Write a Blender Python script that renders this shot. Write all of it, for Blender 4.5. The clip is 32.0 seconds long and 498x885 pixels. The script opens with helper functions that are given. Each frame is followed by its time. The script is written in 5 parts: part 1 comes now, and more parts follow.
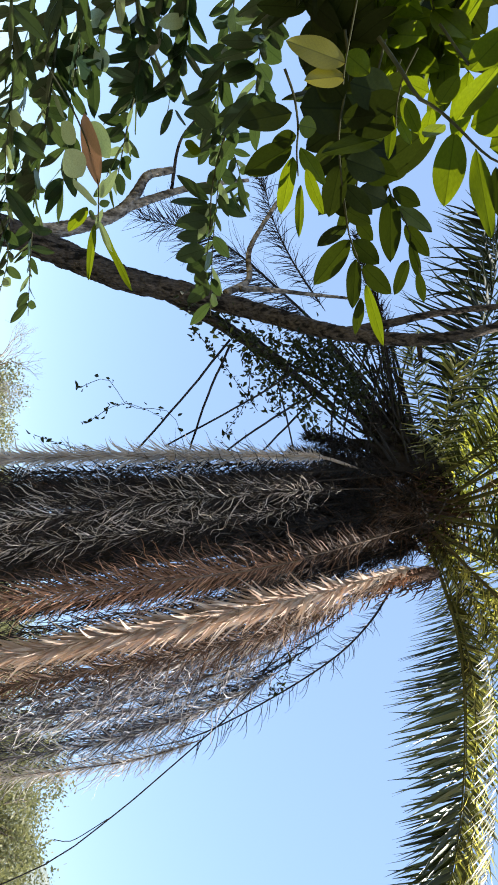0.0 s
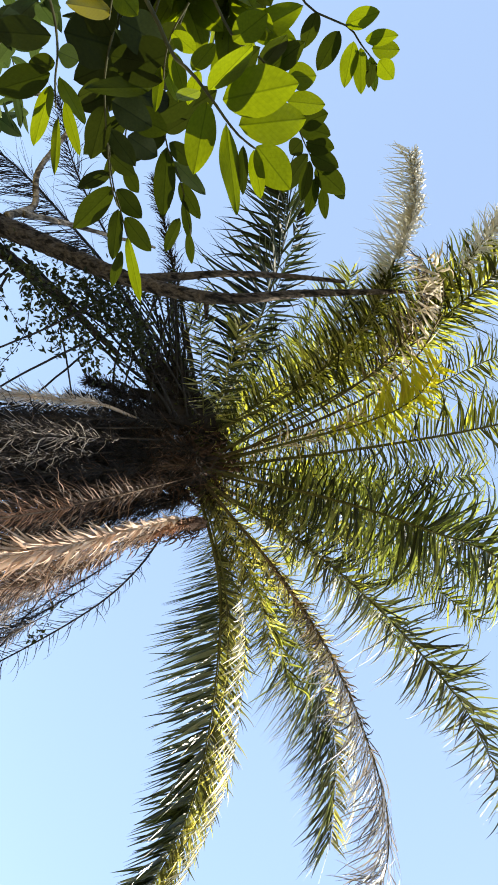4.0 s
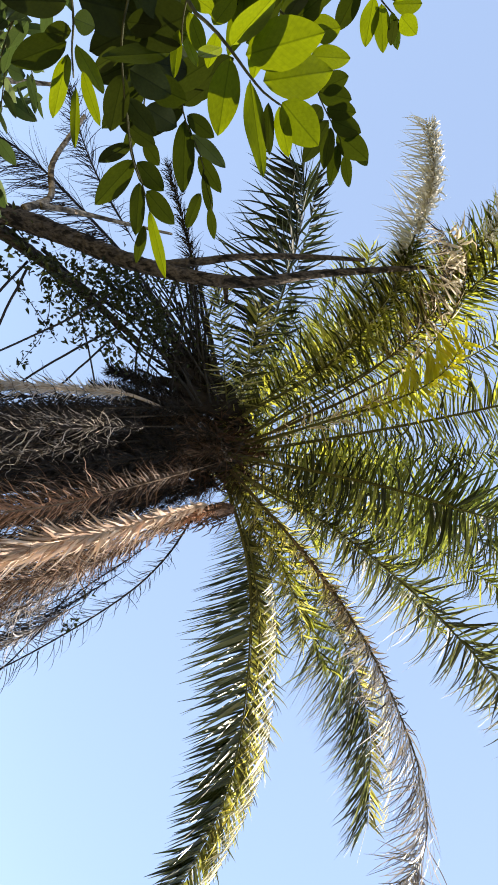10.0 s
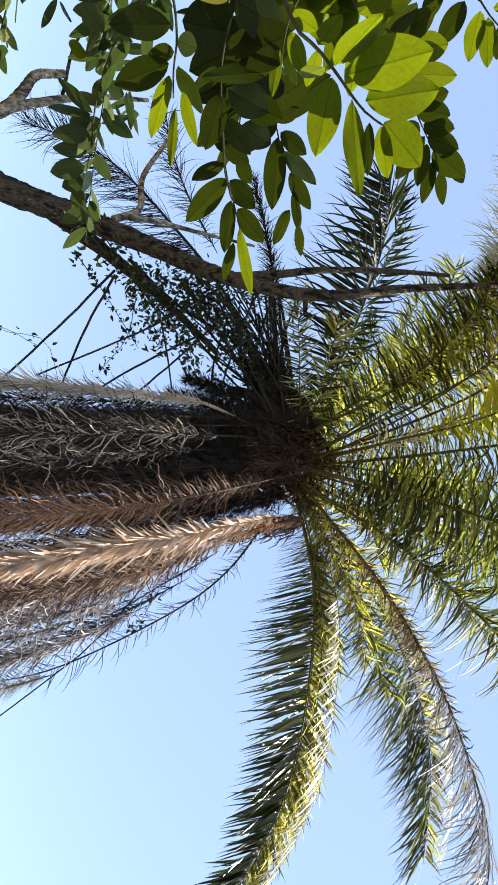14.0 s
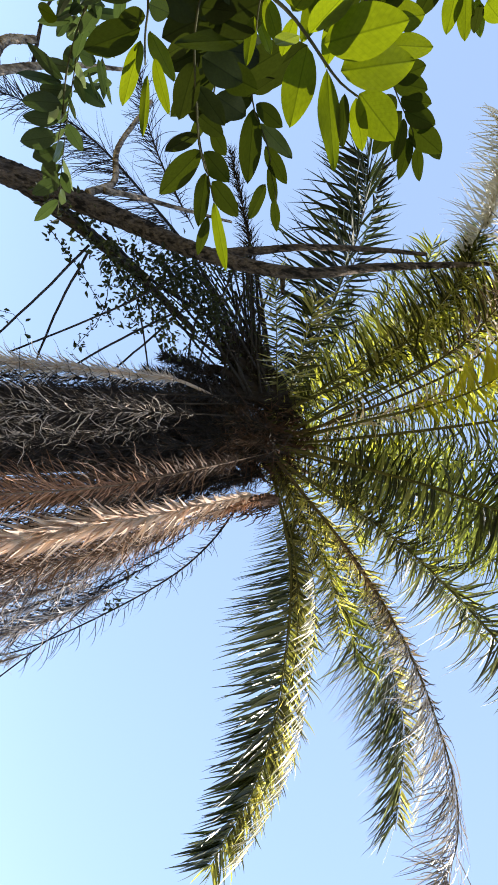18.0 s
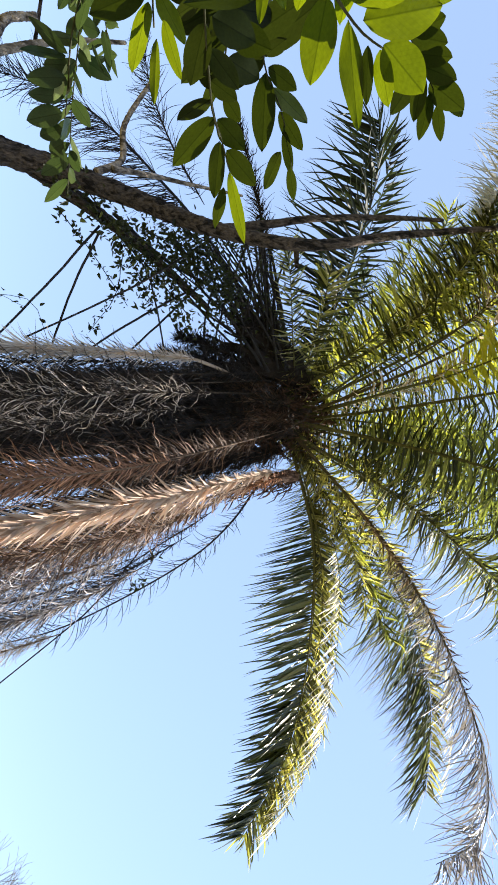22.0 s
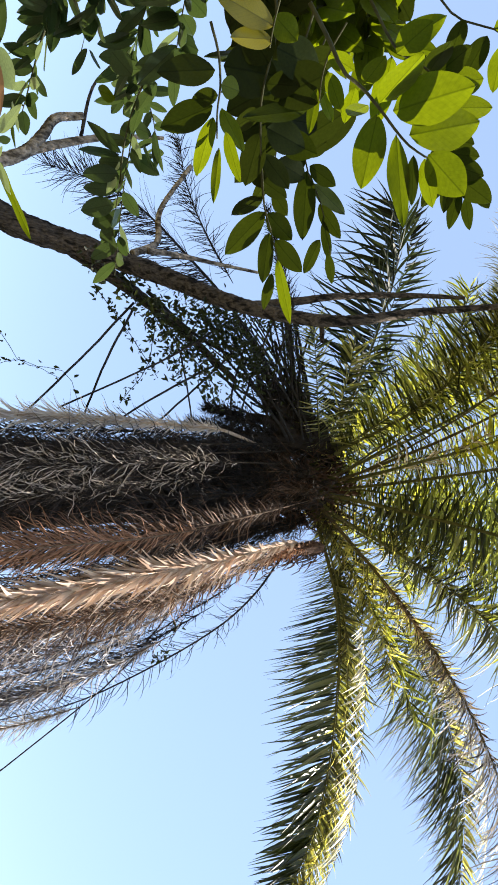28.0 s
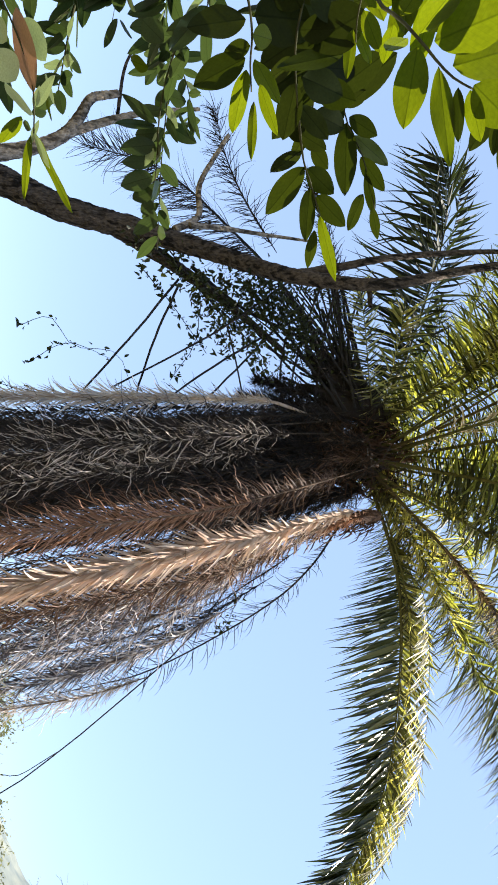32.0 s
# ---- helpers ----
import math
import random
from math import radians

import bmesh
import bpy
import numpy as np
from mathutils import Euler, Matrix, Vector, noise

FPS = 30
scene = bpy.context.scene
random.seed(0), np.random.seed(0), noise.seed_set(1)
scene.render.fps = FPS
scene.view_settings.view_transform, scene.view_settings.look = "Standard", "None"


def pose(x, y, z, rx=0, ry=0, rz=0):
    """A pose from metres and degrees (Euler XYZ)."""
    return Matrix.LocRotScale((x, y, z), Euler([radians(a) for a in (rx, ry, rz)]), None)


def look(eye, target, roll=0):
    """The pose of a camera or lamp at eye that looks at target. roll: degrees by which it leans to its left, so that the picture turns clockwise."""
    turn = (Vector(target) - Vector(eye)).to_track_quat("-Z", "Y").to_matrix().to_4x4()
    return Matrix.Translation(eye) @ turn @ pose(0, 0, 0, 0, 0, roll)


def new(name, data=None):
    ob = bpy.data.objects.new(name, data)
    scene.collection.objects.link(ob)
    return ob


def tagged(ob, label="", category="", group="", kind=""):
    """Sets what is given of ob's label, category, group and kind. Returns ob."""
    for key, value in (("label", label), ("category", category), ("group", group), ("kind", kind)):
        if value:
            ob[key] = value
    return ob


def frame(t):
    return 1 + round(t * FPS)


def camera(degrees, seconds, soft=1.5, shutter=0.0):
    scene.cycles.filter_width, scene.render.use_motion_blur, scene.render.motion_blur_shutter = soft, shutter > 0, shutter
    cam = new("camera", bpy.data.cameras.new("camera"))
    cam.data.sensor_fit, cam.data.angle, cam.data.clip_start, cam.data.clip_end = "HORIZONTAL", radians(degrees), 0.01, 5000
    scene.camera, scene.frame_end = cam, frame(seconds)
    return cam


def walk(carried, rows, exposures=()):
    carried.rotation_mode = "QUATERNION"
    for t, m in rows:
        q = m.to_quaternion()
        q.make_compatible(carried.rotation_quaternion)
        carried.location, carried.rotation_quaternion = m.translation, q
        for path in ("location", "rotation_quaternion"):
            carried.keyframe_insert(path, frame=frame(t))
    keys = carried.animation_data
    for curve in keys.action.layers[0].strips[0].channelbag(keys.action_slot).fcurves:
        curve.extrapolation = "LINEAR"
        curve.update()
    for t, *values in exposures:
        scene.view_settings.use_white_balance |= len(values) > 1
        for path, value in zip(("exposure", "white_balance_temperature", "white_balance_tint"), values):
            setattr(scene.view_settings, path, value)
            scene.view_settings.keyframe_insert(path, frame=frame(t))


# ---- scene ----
cam = camera(43.0, 32.0, soft=1.7)
PATH = [
    (0, (0.001, 0.140, 1.639), (-0.011, 2.825, 2.977), 89.65),
    (0.5, (-0.009, 0.137, 1.648), (0.078, 2.735, 3.145), 91.22),
    (1, (-0.005, 0.134, 1.653), (0.239, 2.670, 3.237), 89.21),
    (1.5, (-0.000, 0.120, 1.650), (0.188, 2.584, 3.351), 91.49),
    (2, (0.003, 0.104, 1.645), (0.146, 2.482, 3.469), 92.88),
    (2.5, (0.002, 0.097, 1.646), (0.145, 2.391, 3.573), 92.43),
    (3, (0.002, 0.092, 1.655), (0.172, 2.325, 3.650), 91.22),
    (3.5, (0.000, 0.093, 1.664), (0.192, 2.266, 3.724), 90.73),
    (4, (-0.014, 0.103, 1.686), (0.181, 2.193, 3.830), 90.90),
    (4.5, (0.000, 0.106, 1.680), (0.178, 2.171, 3.848), 91.26),
    (6.5, (0.004, 0.103, 1.670), (0.172, 2.182, 3.827), 90.05),
    (7, (0.007, 0.099, 1.669), (0.205, 2.150, 3.849), 89.47),
    (7.5, (0.008, 0.092, 1.671), (0.238, 2.090, 3.897), 89.75),
    (8, (0.009, 0.091, 1.673), (0.240, 1.924, 4.037), 89.54),
    (8.5, (0.009, 0.097, 1.680), (0.270, 1.968, 4.010), 88.30),
    (9, (0.009, 0.103, 1.686), (0.255, 2.043, 3.962), 86.39),
    (9.5, (0.014, 0.115, 1.686), (0.312, 2.160, 3.861), 85.40),
    (10, (0.007, 0.122, 1.687), (0.271, 2.281, 3.753), 87.70),
    (10.5, (0.009, 0.122, 1.686), (0.309, 2.389, 3.628), 86.92),
    (11, (0.007, 0.132, 1.690), (0.304, 2.435, 3.589), 86.99),
    (11.5, (0.005, 0.135, 1.688), (0.269, 2.485, 3.533), 87.31),
    (12, (0.010, 0.135, 1.683), (0.296, 2.514, 3.488), 87.05),
    (12.5, (0.002, 0.142, 1.682), (0.225, 2.544, 3.466), 89.36),
    (13, (-0.001, 0.142, 1.679), (0.270, 2.541, 3.460), 90.46),
    (13.5, (-0.004, 0.141, 1.687), (0.221, 2.521, 3.500), 91.52),
    (15.5, (-0.008, 0.154, 1.689), (0.303, 2.524, 3.502), 90.79),
    (16, (-0.005, 0.149, 1.690), (0.273, 2.502, 3.529), 90.77),
    (16.5, (-0.008, 0.158, 1.686), (0.290, 2.549, 3.474), 92.51),
    (17, (-0.007, 0.162, 1.680), (0.303, 2.576, 3.435), 92.74),
    (17.5, (-0.003, 0.149, 1.686), (0.332, 2.519, 3.495), 91.14),
    (18, (-0.004, 0.142, 1.693), (0.324, 2.443, 3.590), 90.02),
    (18.5, (-0.001, 0.142, 1.689), (0.327, 2.437, 3.593), 89.75),
    (19, (-0.000, 0.142, 1.690), (0.317, 2.450, 3.579), 90.42),
    (19.5, (-0.003, 0.145, 1.683), (0.302, 2.502, 3.514), 91.85),
    (20, (-0.001, 0.146, 1.684), (0.355, 2.515, 3.491), 90.15),
    (20.5, (0.003, 0.148, 1.680), (0.384, 2.539, 3.451), 90.31),
    (21, (-0.006, 0.169, 1.684), (0.365, 2.563, 3.453), 90.68),
    (21.5, (-0.010, 0.182, 1.695), (0.349, 2.592, 3.446), 91.24),
    (22, (-0.002, 0.166, 1.698), (0.439, 2.503, 3.527), 86.44),
    (22.5, (-0.001, 0.174, 1.688), (0.464, 2.528, 3.489), 88.25),
    (23, (0.005, 0.146, 1.660), (0.381, 2.582, 3.369), 92.41),
    (23.5, (0.003, 0.141, 1.648), (0.306, 2.645, 3.273), 91.16),
    (24, (0.003, 0.137, 1.645), (0.206, 2.680, 3.223), 92.12),
    (24.5, (0.004, 0.133, 1.647), (0.171, 2.668, 3.243), 91.64),
    (25, (0.001, 0.131, 1.649), (0.117, 2.515, 3.467), 91.37),
    (25.5, (0.002, 0.125, 1.640), (0.112, 2.471, 3.506), 91.35),
    (27.5, (-0.006, 0.154, 1.638), (0.011, 2.591, 3.387), 92.68),
    (28, (-0.002, 0.156, 1.645), (0.114, 2.587, 3.399), 91.82),
    (28.5, (-0.007, 0.166, 1.653), (0.174, 2.541, 3.477), 90.67),
    (29, (0.002, 0.145, 1.634), (0.183, 2.376, 3.632), 91.30),
    (29.5, (0.004, 0.148, 1.643), (0.216, 2.397, 3.616), 91.02),
    (30, (0.003, 0.154, 1.648), (0.225, 2.477, 3.533), 90.49),
    (30.5, (0.005, 0.160, 1.650), (0.235, 2.533, 3.471), 89.69),
    (31, (0.006, 0.159, 1.645), (0.241, 2.599, 3.375), 89.09),
    (31.5, (0.008, 0.157, 1.647), (0.245, 2.656, 3.290), 88.13),
    (32, (0.014, 0.158, 1.650), (0.261, 2.717, 3.197), 87.59),
]
walk(cam, [(t, look(eye, target, roll)) for t, eye, target, roll in PATH],
     [(0.0, 1.42, 6250, 8), (1.0, 1.52, 6400, 7.5), (2.5, 1.60, 6700, 7), (5.5, 1.59, 6950, 8.5), (9.0, 1.50, 7050, 11), (12.0, 1.56, 6700, 10), (23.5, 1.57, 6550, 10), (29.0, 1.58, 6700, 9), (32.0, 1.57, 6580, 10)])

# ---- daylight: clear sky, sun high to the side ----
SUN_SIDE, SUN_HEIGHT = 99.0, 50.0   # degrees to the right of straight ahead, degrees above the horizon
world = bpy.data.worlds.new("sky")
scene.world = world
world.use_nodes = True
wn = world.node_tree
sky = wn.nodes.new("ShaderNodeTexSky")
sky.sky_type, sky.sun_disc = "NISHITA", False
sky.sun_elevation, sky.sun_rotation = radians(SUN_HEIGHT), radians(SUN_SIDE)
sky.air_density, sky.dust_density, sky.ozone_density, sky.altitude = 1.0, 0.1, 1.5, 100
even = wn.nodes.new("ShaderNodeMix")   # thin even haze that softens the fall from horizon to zenith
even.data_type = "RGBA"
even.inputs["Factor"].default_value = 0.70
even.inputs[7].default_value = (1.2, 1.64, 2.55, 1)
wn.links.new(sky.outputs[0], even.inputs[6])
wn.links.new(even.outputs[2], wn.nodes["Background"].inputs[0])
wn.nodes["Background"].inputs[1].default_value = 0.141
sun_data = bpy.data.lights.new("sun", "SUN")
sun_data.energy, sun_data.angle, sun_data.color = 5.0, radians(0.5), (1.0, 0.94, 0.84)
sun = new("sun", sun_data)
to_sun = Vector((math.cos(radians(SUN_HEIGHT)) * math.sin(radians(SUN_SIDE)), math.cos(radians(SUN_HEIGHT)) * math.cos(radians(SUN_SIDE)), math.sin(radians(SUN_HEIGHT))))
sun.matrix_world = look(to_sun * 60, (0, 0, 0))
scene.view_settings.exposure = 1.55

# ---- materials ----
def shader(name, rough=0.6, spec=0.5):
    m = bpy.data.materials.new(name)
    m.use_nodes = True
    b = m.node_tree.nodes["Principled BSDF"]
    b.inputs["Roughness"].default_value = rough
    b.inputs["Specular IOR Level"].default_value = spec
    return m, m.node_tree, b


def ramp(nt, source, stops):
    r = nt.nodes.new("ShaderNodeValToRGB")
    while len(r.color_ramp.elements) < len(stops):
        r.color_ramp.elements.new(0.5)
    for e, (at, colour) in zip(r.color_ramp.elements, stops):
        e.position, e.color = at, (*colour, 1)
    nt.links.new(source, r.inputs[0])
    return r.outputs[0]


def noise_at(nt, scale, detail=4.0, stretch=None):
    tc = nt.nodes.new("ShaderNodeTexCoord")
    n = nt.nodes.new("ShaderNodeTexNoise")
    n.inputs["Scale"].default_value, n.inputs["Detail"].default_value = scale, detail
    if stretch:
        mp = nt.nodes.new("ShaderNodeMapping")
        mp.inputs["Scale"].default_value = stretch
        nt.links.new(tc.outputs["Object"], mp.inputs[0])
        nt.links.new(mp.outputs[0], n.inputs["Vector"])
    else:
        nt.links.new(tc.outputs["Object"], n.inputs["Vector"])
    return n.outputs["Fac"]


def mixed(nt, fac, a, b, kind="MIX"):
    m = nt.nodes.new("ShaderNodeMix")
    m.data_type, m.blend_type = "RGBA", kind
    if isinstance(fac, (int, float)):
        m.inputs["Factor"].default_value = fac
    else:
        nt.links.new(fac, m.inputs["Factor"])
    for socket, value in ((m.inputs[6], a), (m.inputs[7], b)):
        if isinstance(value, tuple):
            socket.default_value = (*value, 1)
        else:
            nt.links.new(value, socket)
    return m.outputs[2]


def bumped(nt, b, height, strength, distance=0.01):
    bp = nt.nodes.new("ShaderNodeBump")
    bp.inputs["Strength"].default_value, bp.inputs["Distance"].default_value = strength, distance
    nt.links.new(height, bp.inputs["Height"])
    nt.links.new(bp.outputs[0], b.inputs["Normal"])


def vein_lines(nt):
    """The midrib and faint side veins of a leaf that is one unit long along x."""
    tc = nt.nodes.new("ShaderNodeTexCoord")
    xyz = nt.nodes.new("ShaderNodeSeparateXYZ")
    nt.links.new(tc.outputs["Object"], xyz.inputs[0])

    def calc(op, a, b=0.0):
        m = nt.nodes.new("ShaderNodeMath")
        m.operation = op
        for socket, value in zip(m.inputs, (a, b)):
            if isinstance(value, float):
                socket.default_value = value
            else:
                nt.links.new(value, socket)
        return m.outputs[0]

    off = calc("ABSOLUTE", xyz.outputs[1])
    rib = ramp(nt, off, [(0.008, (0.35, 0.4, 0.3)), (0.028, (1, 1, 1))])
    wave = calc("SINE", calc("MULTIPLY", calc("SUBTRACT", xyz.outputs[0], calc("MULTIPLY", off, 0.55)), 75.0))
    side = ramp(nt, wave, [(0.75, (1, 1, 1)), (1.0, (0.84, 0.86, 0.8))])
    return mixed(nt, 1.0, rib, side, "MULTIPLY")


def foliage(name, dark, light, glow, through_part=0.45, rough=0.4, each="Random Per Island", scale=9.0, spec=0.5, mid=0.5, veins=False, old=None):
    """A leaf: a coloured face that varies from leaf to leaf, and light that shines through it."""
    m, nt, b = shader(name, rough, spec)
    if each == "Random":
        rnd = nt.nodes.new("ShaderNodeObjectInfo").outputs["Random"]
    else:
        rnd = nt.nodes.new("ShaderNodeNewGeometry").outputs["Random Per Island"]
    half = tuple(0.65 * a + 0.35 * c for a, c in zip(dark, light))
    stops = [(0.0, dark), (mid, half), (1.0, light)]
    if old:
        stops = [(0.0, dark), (mid, light), (mid + 0.14, old), (1.0, tuple(1.3 * c for c in old))]
    col = ramp(nt, rnd, stops)
    blot = ramp(nt, noise_at(nt, scale), [(0.3, (0.72, 0.72, 0.67)), (0.7, (1.12, 1.1, 1.05))])
    if veins:
        blot = mixed(nt, 1.0, blot, vein_lines(nt), "MULTIPLY")
    col = mixed(nt, 0.7, col, blot, "MULTIPLY")
    nt.links.new(col, b.inputs["Base Color"])
    if spec >= 0.8:   # waxy cuticle
        b.inputs["Roughness"].default_value = 0.44
    t = nt.nodes.new("ShaderNodeBsdfTranslucent")
    shine = mixed(nt, 0.6, glow, blot, "MULTIPLY")
    if old:
        shine = mixed(nt, 1.0, shine, ramp(nt, rnd, [(0.0, (0.03, 0.03, 0.03)), (0.5, (0.18, 0.2, 0.2)), (0.75, (0.85, 0.9, 0.85)), (1.0, (1.5, 1.45, 1.3))]), "MULTIPLY")
    nt.links.new(shine, t.inputs[0])
    mix = nt.nodes.new("ShaderNodeMixShader")
    mix.inputs[0].default_value = through_part
    nt.links.new(b.outputs[0], mix.inputs[1])
    nt.links.new(t.outputs[0], mix.inputs[2])
    nt.links.new(mix.outputs[0], nt.nodes["Material Output"].inputs["Surface"])
    return m


def bark(name, dark, light, scale, stretch, bump=0.6, crack=0.0):
    m, nt, b = shader(name, 0.9, 0.2)
    n = noise_at(nt, scale, 6.0, stretch)
    big = noise_at(nt, 2.5, 2.0)
    col = mixed(nt, 0.6, ramp(nt, n, [(0.25, dark), (0.78, light)]), ramp(nt, big, [(0.3, (0.6, 0.6, 0.6)), (0.7, (1.2, 1.15, 1.1))]), "MULTIPLY")
    if crack:   # dark fissures and knots
        gap = noise_at(nt, scale * 0.42, 8.0, (stretch[0], stretch[1], stretch[2] * 0.5))
        col = mixed(nt, crack, col, ramp(nt, gap, [(0.40, (0.08, 0.07, 0.06)), (0.50, (1.0, 1.0, 1.0))]), "MULTIPLY")
    nt.links.new(col, b.inputs["Base Color"])
    bumped(nt, b, n, bump, 0.02)
    return m


PALM_LEAF = foliage("palm_leaf", (0.008, 0.012, 0.005), (0.066, 0.072, 0.016), (0.48, 0.49, 0.05), 0.50, 0.55, scale=4, spec=0.6, mid=0.62, old=(0.36, 0.32, 0.20))
# Darkened: the shade side of the hanging leaflets is put into the colour
PALM_LEAF_EACH = foliage("palm_leaf_single", (0.018, 0.024, 0.011), (0.062, 0.075, 0.022), (0.16, 0.20, 0.05), 0.16, 0.36, "Random", 4, spec=0.4, mid=0.72, old=(0.17, 0.17, 0.09))
YELLOW_LEAF = foliage("yellowing_palm_leaf", (0.12, 0.13, 0.015), (0.42, 0.34, 0.02), (0.70, 0.60, 0.02), 0.5, 0.4, scale=4)
GREY_DEAD_LEAF = foliage("grey_dead_palm_leaf", (0.012, 0.008, 0.007), (0.07, 0.05, 0.043), (0.12, 0.09, 0.07), 0.10, 0.7, scale=6, spec=0.25, mid=0.68, old=(0.68, 0.57, 0.50))
# Dry buff, lifted so the colour carries part of the sunlight
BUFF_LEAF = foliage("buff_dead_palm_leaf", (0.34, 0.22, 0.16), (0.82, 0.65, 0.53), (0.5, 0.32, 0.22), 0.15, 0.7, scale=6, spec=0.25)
# Dark dead fronds; in the skirt this colour also holds the gap shade
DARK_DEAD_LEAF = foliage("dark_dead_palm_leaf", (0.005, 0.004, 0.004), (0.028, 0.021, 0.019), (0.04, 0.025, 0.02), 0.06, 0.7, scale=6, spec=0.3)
# White colour stands for sun glare on glossy frond tips
GLARE_LEAF = foliage("glare_white_palm_leaf", (0.55, 0.53, 0.50), (0.86, 0.84, 0.81), (0.8, 0.77, 0.72), 0.4, 0.4, scale=6, spec=0.9)
# Lilac-white tone: sky light on the loose strands is put into the colour
LILAC_LEAF = foliage("skylit_palm_leaf", (0.025, 0.024, 0.035), (0.26, 0.22, 0.24), (0.4, 0.34, 0.34), 0.2, 0.6, scale=6, spec=0.5, mid=0.62, old=(0.70, 0.64, 0.64))
BROWN_LEAF = foliage("brown_withered_palm_leaf", (0.025, 0.016, 0.010), (0.16, 0.10, 0.06), (0.3, 0.18, 0.08), 0.18, 0.6, scale=6, spec=0.4, mid=0.62, old=(0.55, 0.45, 0.34))
GREY_PALM_LEAF = foliage("grey_green_palm_leaf", (0.018, 0.022, 0.010), (0.11, 0.115, 0.040), (0.26, 0.30, 0.08), 0.26, 0.55, scale=4, spec=0.6, mid=0.68, old=(0.37, 0.35, 0.20))
# Darker copy of palm_leaf: shade on the left-hand frond is put into the colour
SHADED_PALM_LEAF = foliage("shaded_palm_leaf", (0.006, 0.010, 0.008), (0.030, 0.036, 0.022), (0.09, 0.12, 0.03), 0.18, 0.5, scale=4, spec=0.22, mid=0.86, old=(0.10, 0.11, 0.07))
DRY_LEAF = foliage("dry_straw_palm_leaf", (0.42, 0.34, 0.24), (0.80, 0.70, 0.56), (0.65, 0.52, 0.34), 0.3, 0.6, scale=6, spec=0.4)
WITHERED_LEAF = foliage("withered_palm_leaf", (0.05, 0.04, 0.04), (0.24, 0.20, 0.19), (0.4, 0.34, 0.32), 0.25, 0.5, scale=6, spec=0.4, mid=0.45, old=(0.58, 0.53, 0.53))
# Brighter copy of palm_leaf: sunlight in the crown is put into the colour
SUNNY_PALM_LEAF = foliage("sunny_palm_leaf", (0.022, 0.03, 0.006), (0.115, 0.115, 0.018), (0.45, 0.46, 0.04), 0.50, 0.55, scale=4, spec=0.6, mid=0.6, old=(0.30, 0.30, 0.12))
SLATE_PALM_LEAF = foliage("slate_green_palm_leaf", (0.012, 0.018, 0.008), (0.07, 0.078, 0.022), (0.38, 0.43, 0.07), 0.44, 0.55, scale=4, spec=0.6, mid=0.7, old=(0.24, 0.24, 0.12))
OLIVE_PALM_LEAF = foliage("olive_palm_leaf", (0.05, 0.045, 0.014), (0.22, 0.19, 0.055), (0.72, 0.63, 0.13), 0.60, 0.4, scale=4, spec=0.9, mid=0.55, old=(0.34, 0.30, 0.16))
# Lit counterpart: sun on the frond's upper leaflets is put into the colour
LIME_PALM_LEAF = foliage("lime_palm_leaf", (0.03, 0.035, 0.008), (0.14, 0.15, 0.025), (0.42, 0.43, 0.07), 0.46, 0.32, scale=4, spec=0.9, mid=0.6, old=(0.42, 0.38, 0.16))
DARK_RACHIS = bark("brown_green_rachis", (0.035, 0.028, 0.012), (0.12, 0.095, 0.045), 30, (1, 1, 1), 0.3)
# Cream-white colour painted as the sun's reflection on glossy leaflets
GLINT_PALM_LEAF = foliage("palm_leaf_sun_glint", (0.46, 0.44, 0.33), (0.80, 0.77, 0.66), (0.75, 0.70, 0.5), 0.45, 0.32, scale=4, spec=1.0)
# Reddish tan, lifted in the same way for the sunlit zone
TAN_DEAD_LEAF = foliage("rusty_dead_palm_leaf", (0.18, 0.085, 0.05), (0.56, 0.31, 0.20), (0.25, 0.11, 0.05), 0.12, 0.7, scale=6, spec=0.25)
BROWN_DEAD_LEAF = foliage("brown_dead_palm_leaf", (0.025, 0.014, 0.010), (0.22, 0.13, 0.092), (0.12, 0.07, 0.04), 0.10, 0.7, scale=6, spec=0.25)
# Pale dead leaf, whitened to hold sunlight on the skirt's edge
PALE_DEAD_LEAF = foliage("pale_dead_palm_leaf", (0.42, 0.36, 0.33), (0.78, 0.70, 0.66), (0.6, 0.5, 0.45), 0.25, 0.7, scale=6, spec=0.3)
INDIGO_DEAD_LEAF = foliage("blue_black_dead_palm_leaf", (0.012, 0.013, 0.02), (0.07, 0.066, 0.085), (0.1, 0.09, 0.1), 0.08, 0.6, scale=6, spec=0.3)
PALE_RACHIS = bark("pale_dead_rachis", (0.30, 0.22, 0.16), (0.55, 0.44, 0.35), 30, (1, 1, 1), 0.3)
RACHIS = bark("green_rachis", (0.05, 0.055, 0.02), (0.14, 0.13, 0.05), 30, (1, 1, 1), 0.2)
DEAD_RACHIS = bark("dead_rachis", (0.08, 0.05, 0.035), (0.30, 0.21, 0.15), 30, (1, 1, 1), 0.3)
# Trunk colour lowered to hold the shade under the crown
PALM_BARK = bark("palm_trunk", (0.012, 0.009, 0.007), (0.055, 0.04, 0.03), 14, (1, 1, 4))
BOOT = bark("leaf_base_fibre", (0.018, 0.010, 0.008), (0.13, 0.07, 0.045), 34, (1, 1, 0.25), 1.0)
# Dark old bases, deepened to near-black with the crown's inner shade
DARK_BOOT = bark("dark_shaded_leaf_base", (0.006, 0.005, 0.005), (0.035, 0.026, 0.022), 22, (1, 1, 0.3))
BARK = bark("grey_brown_bark", (0.014, 0.011, 0.009), (0.125, 0.098, 0.080), 70, (1, 1, 0.4), 1.0, 0.95)
PALE_BARK = bark("pale_bark", (0.035, 0.025, 0.018), (0.66, 0.54, 0.43), 48, (1, 1, 0.6), 1.0, 0.8)
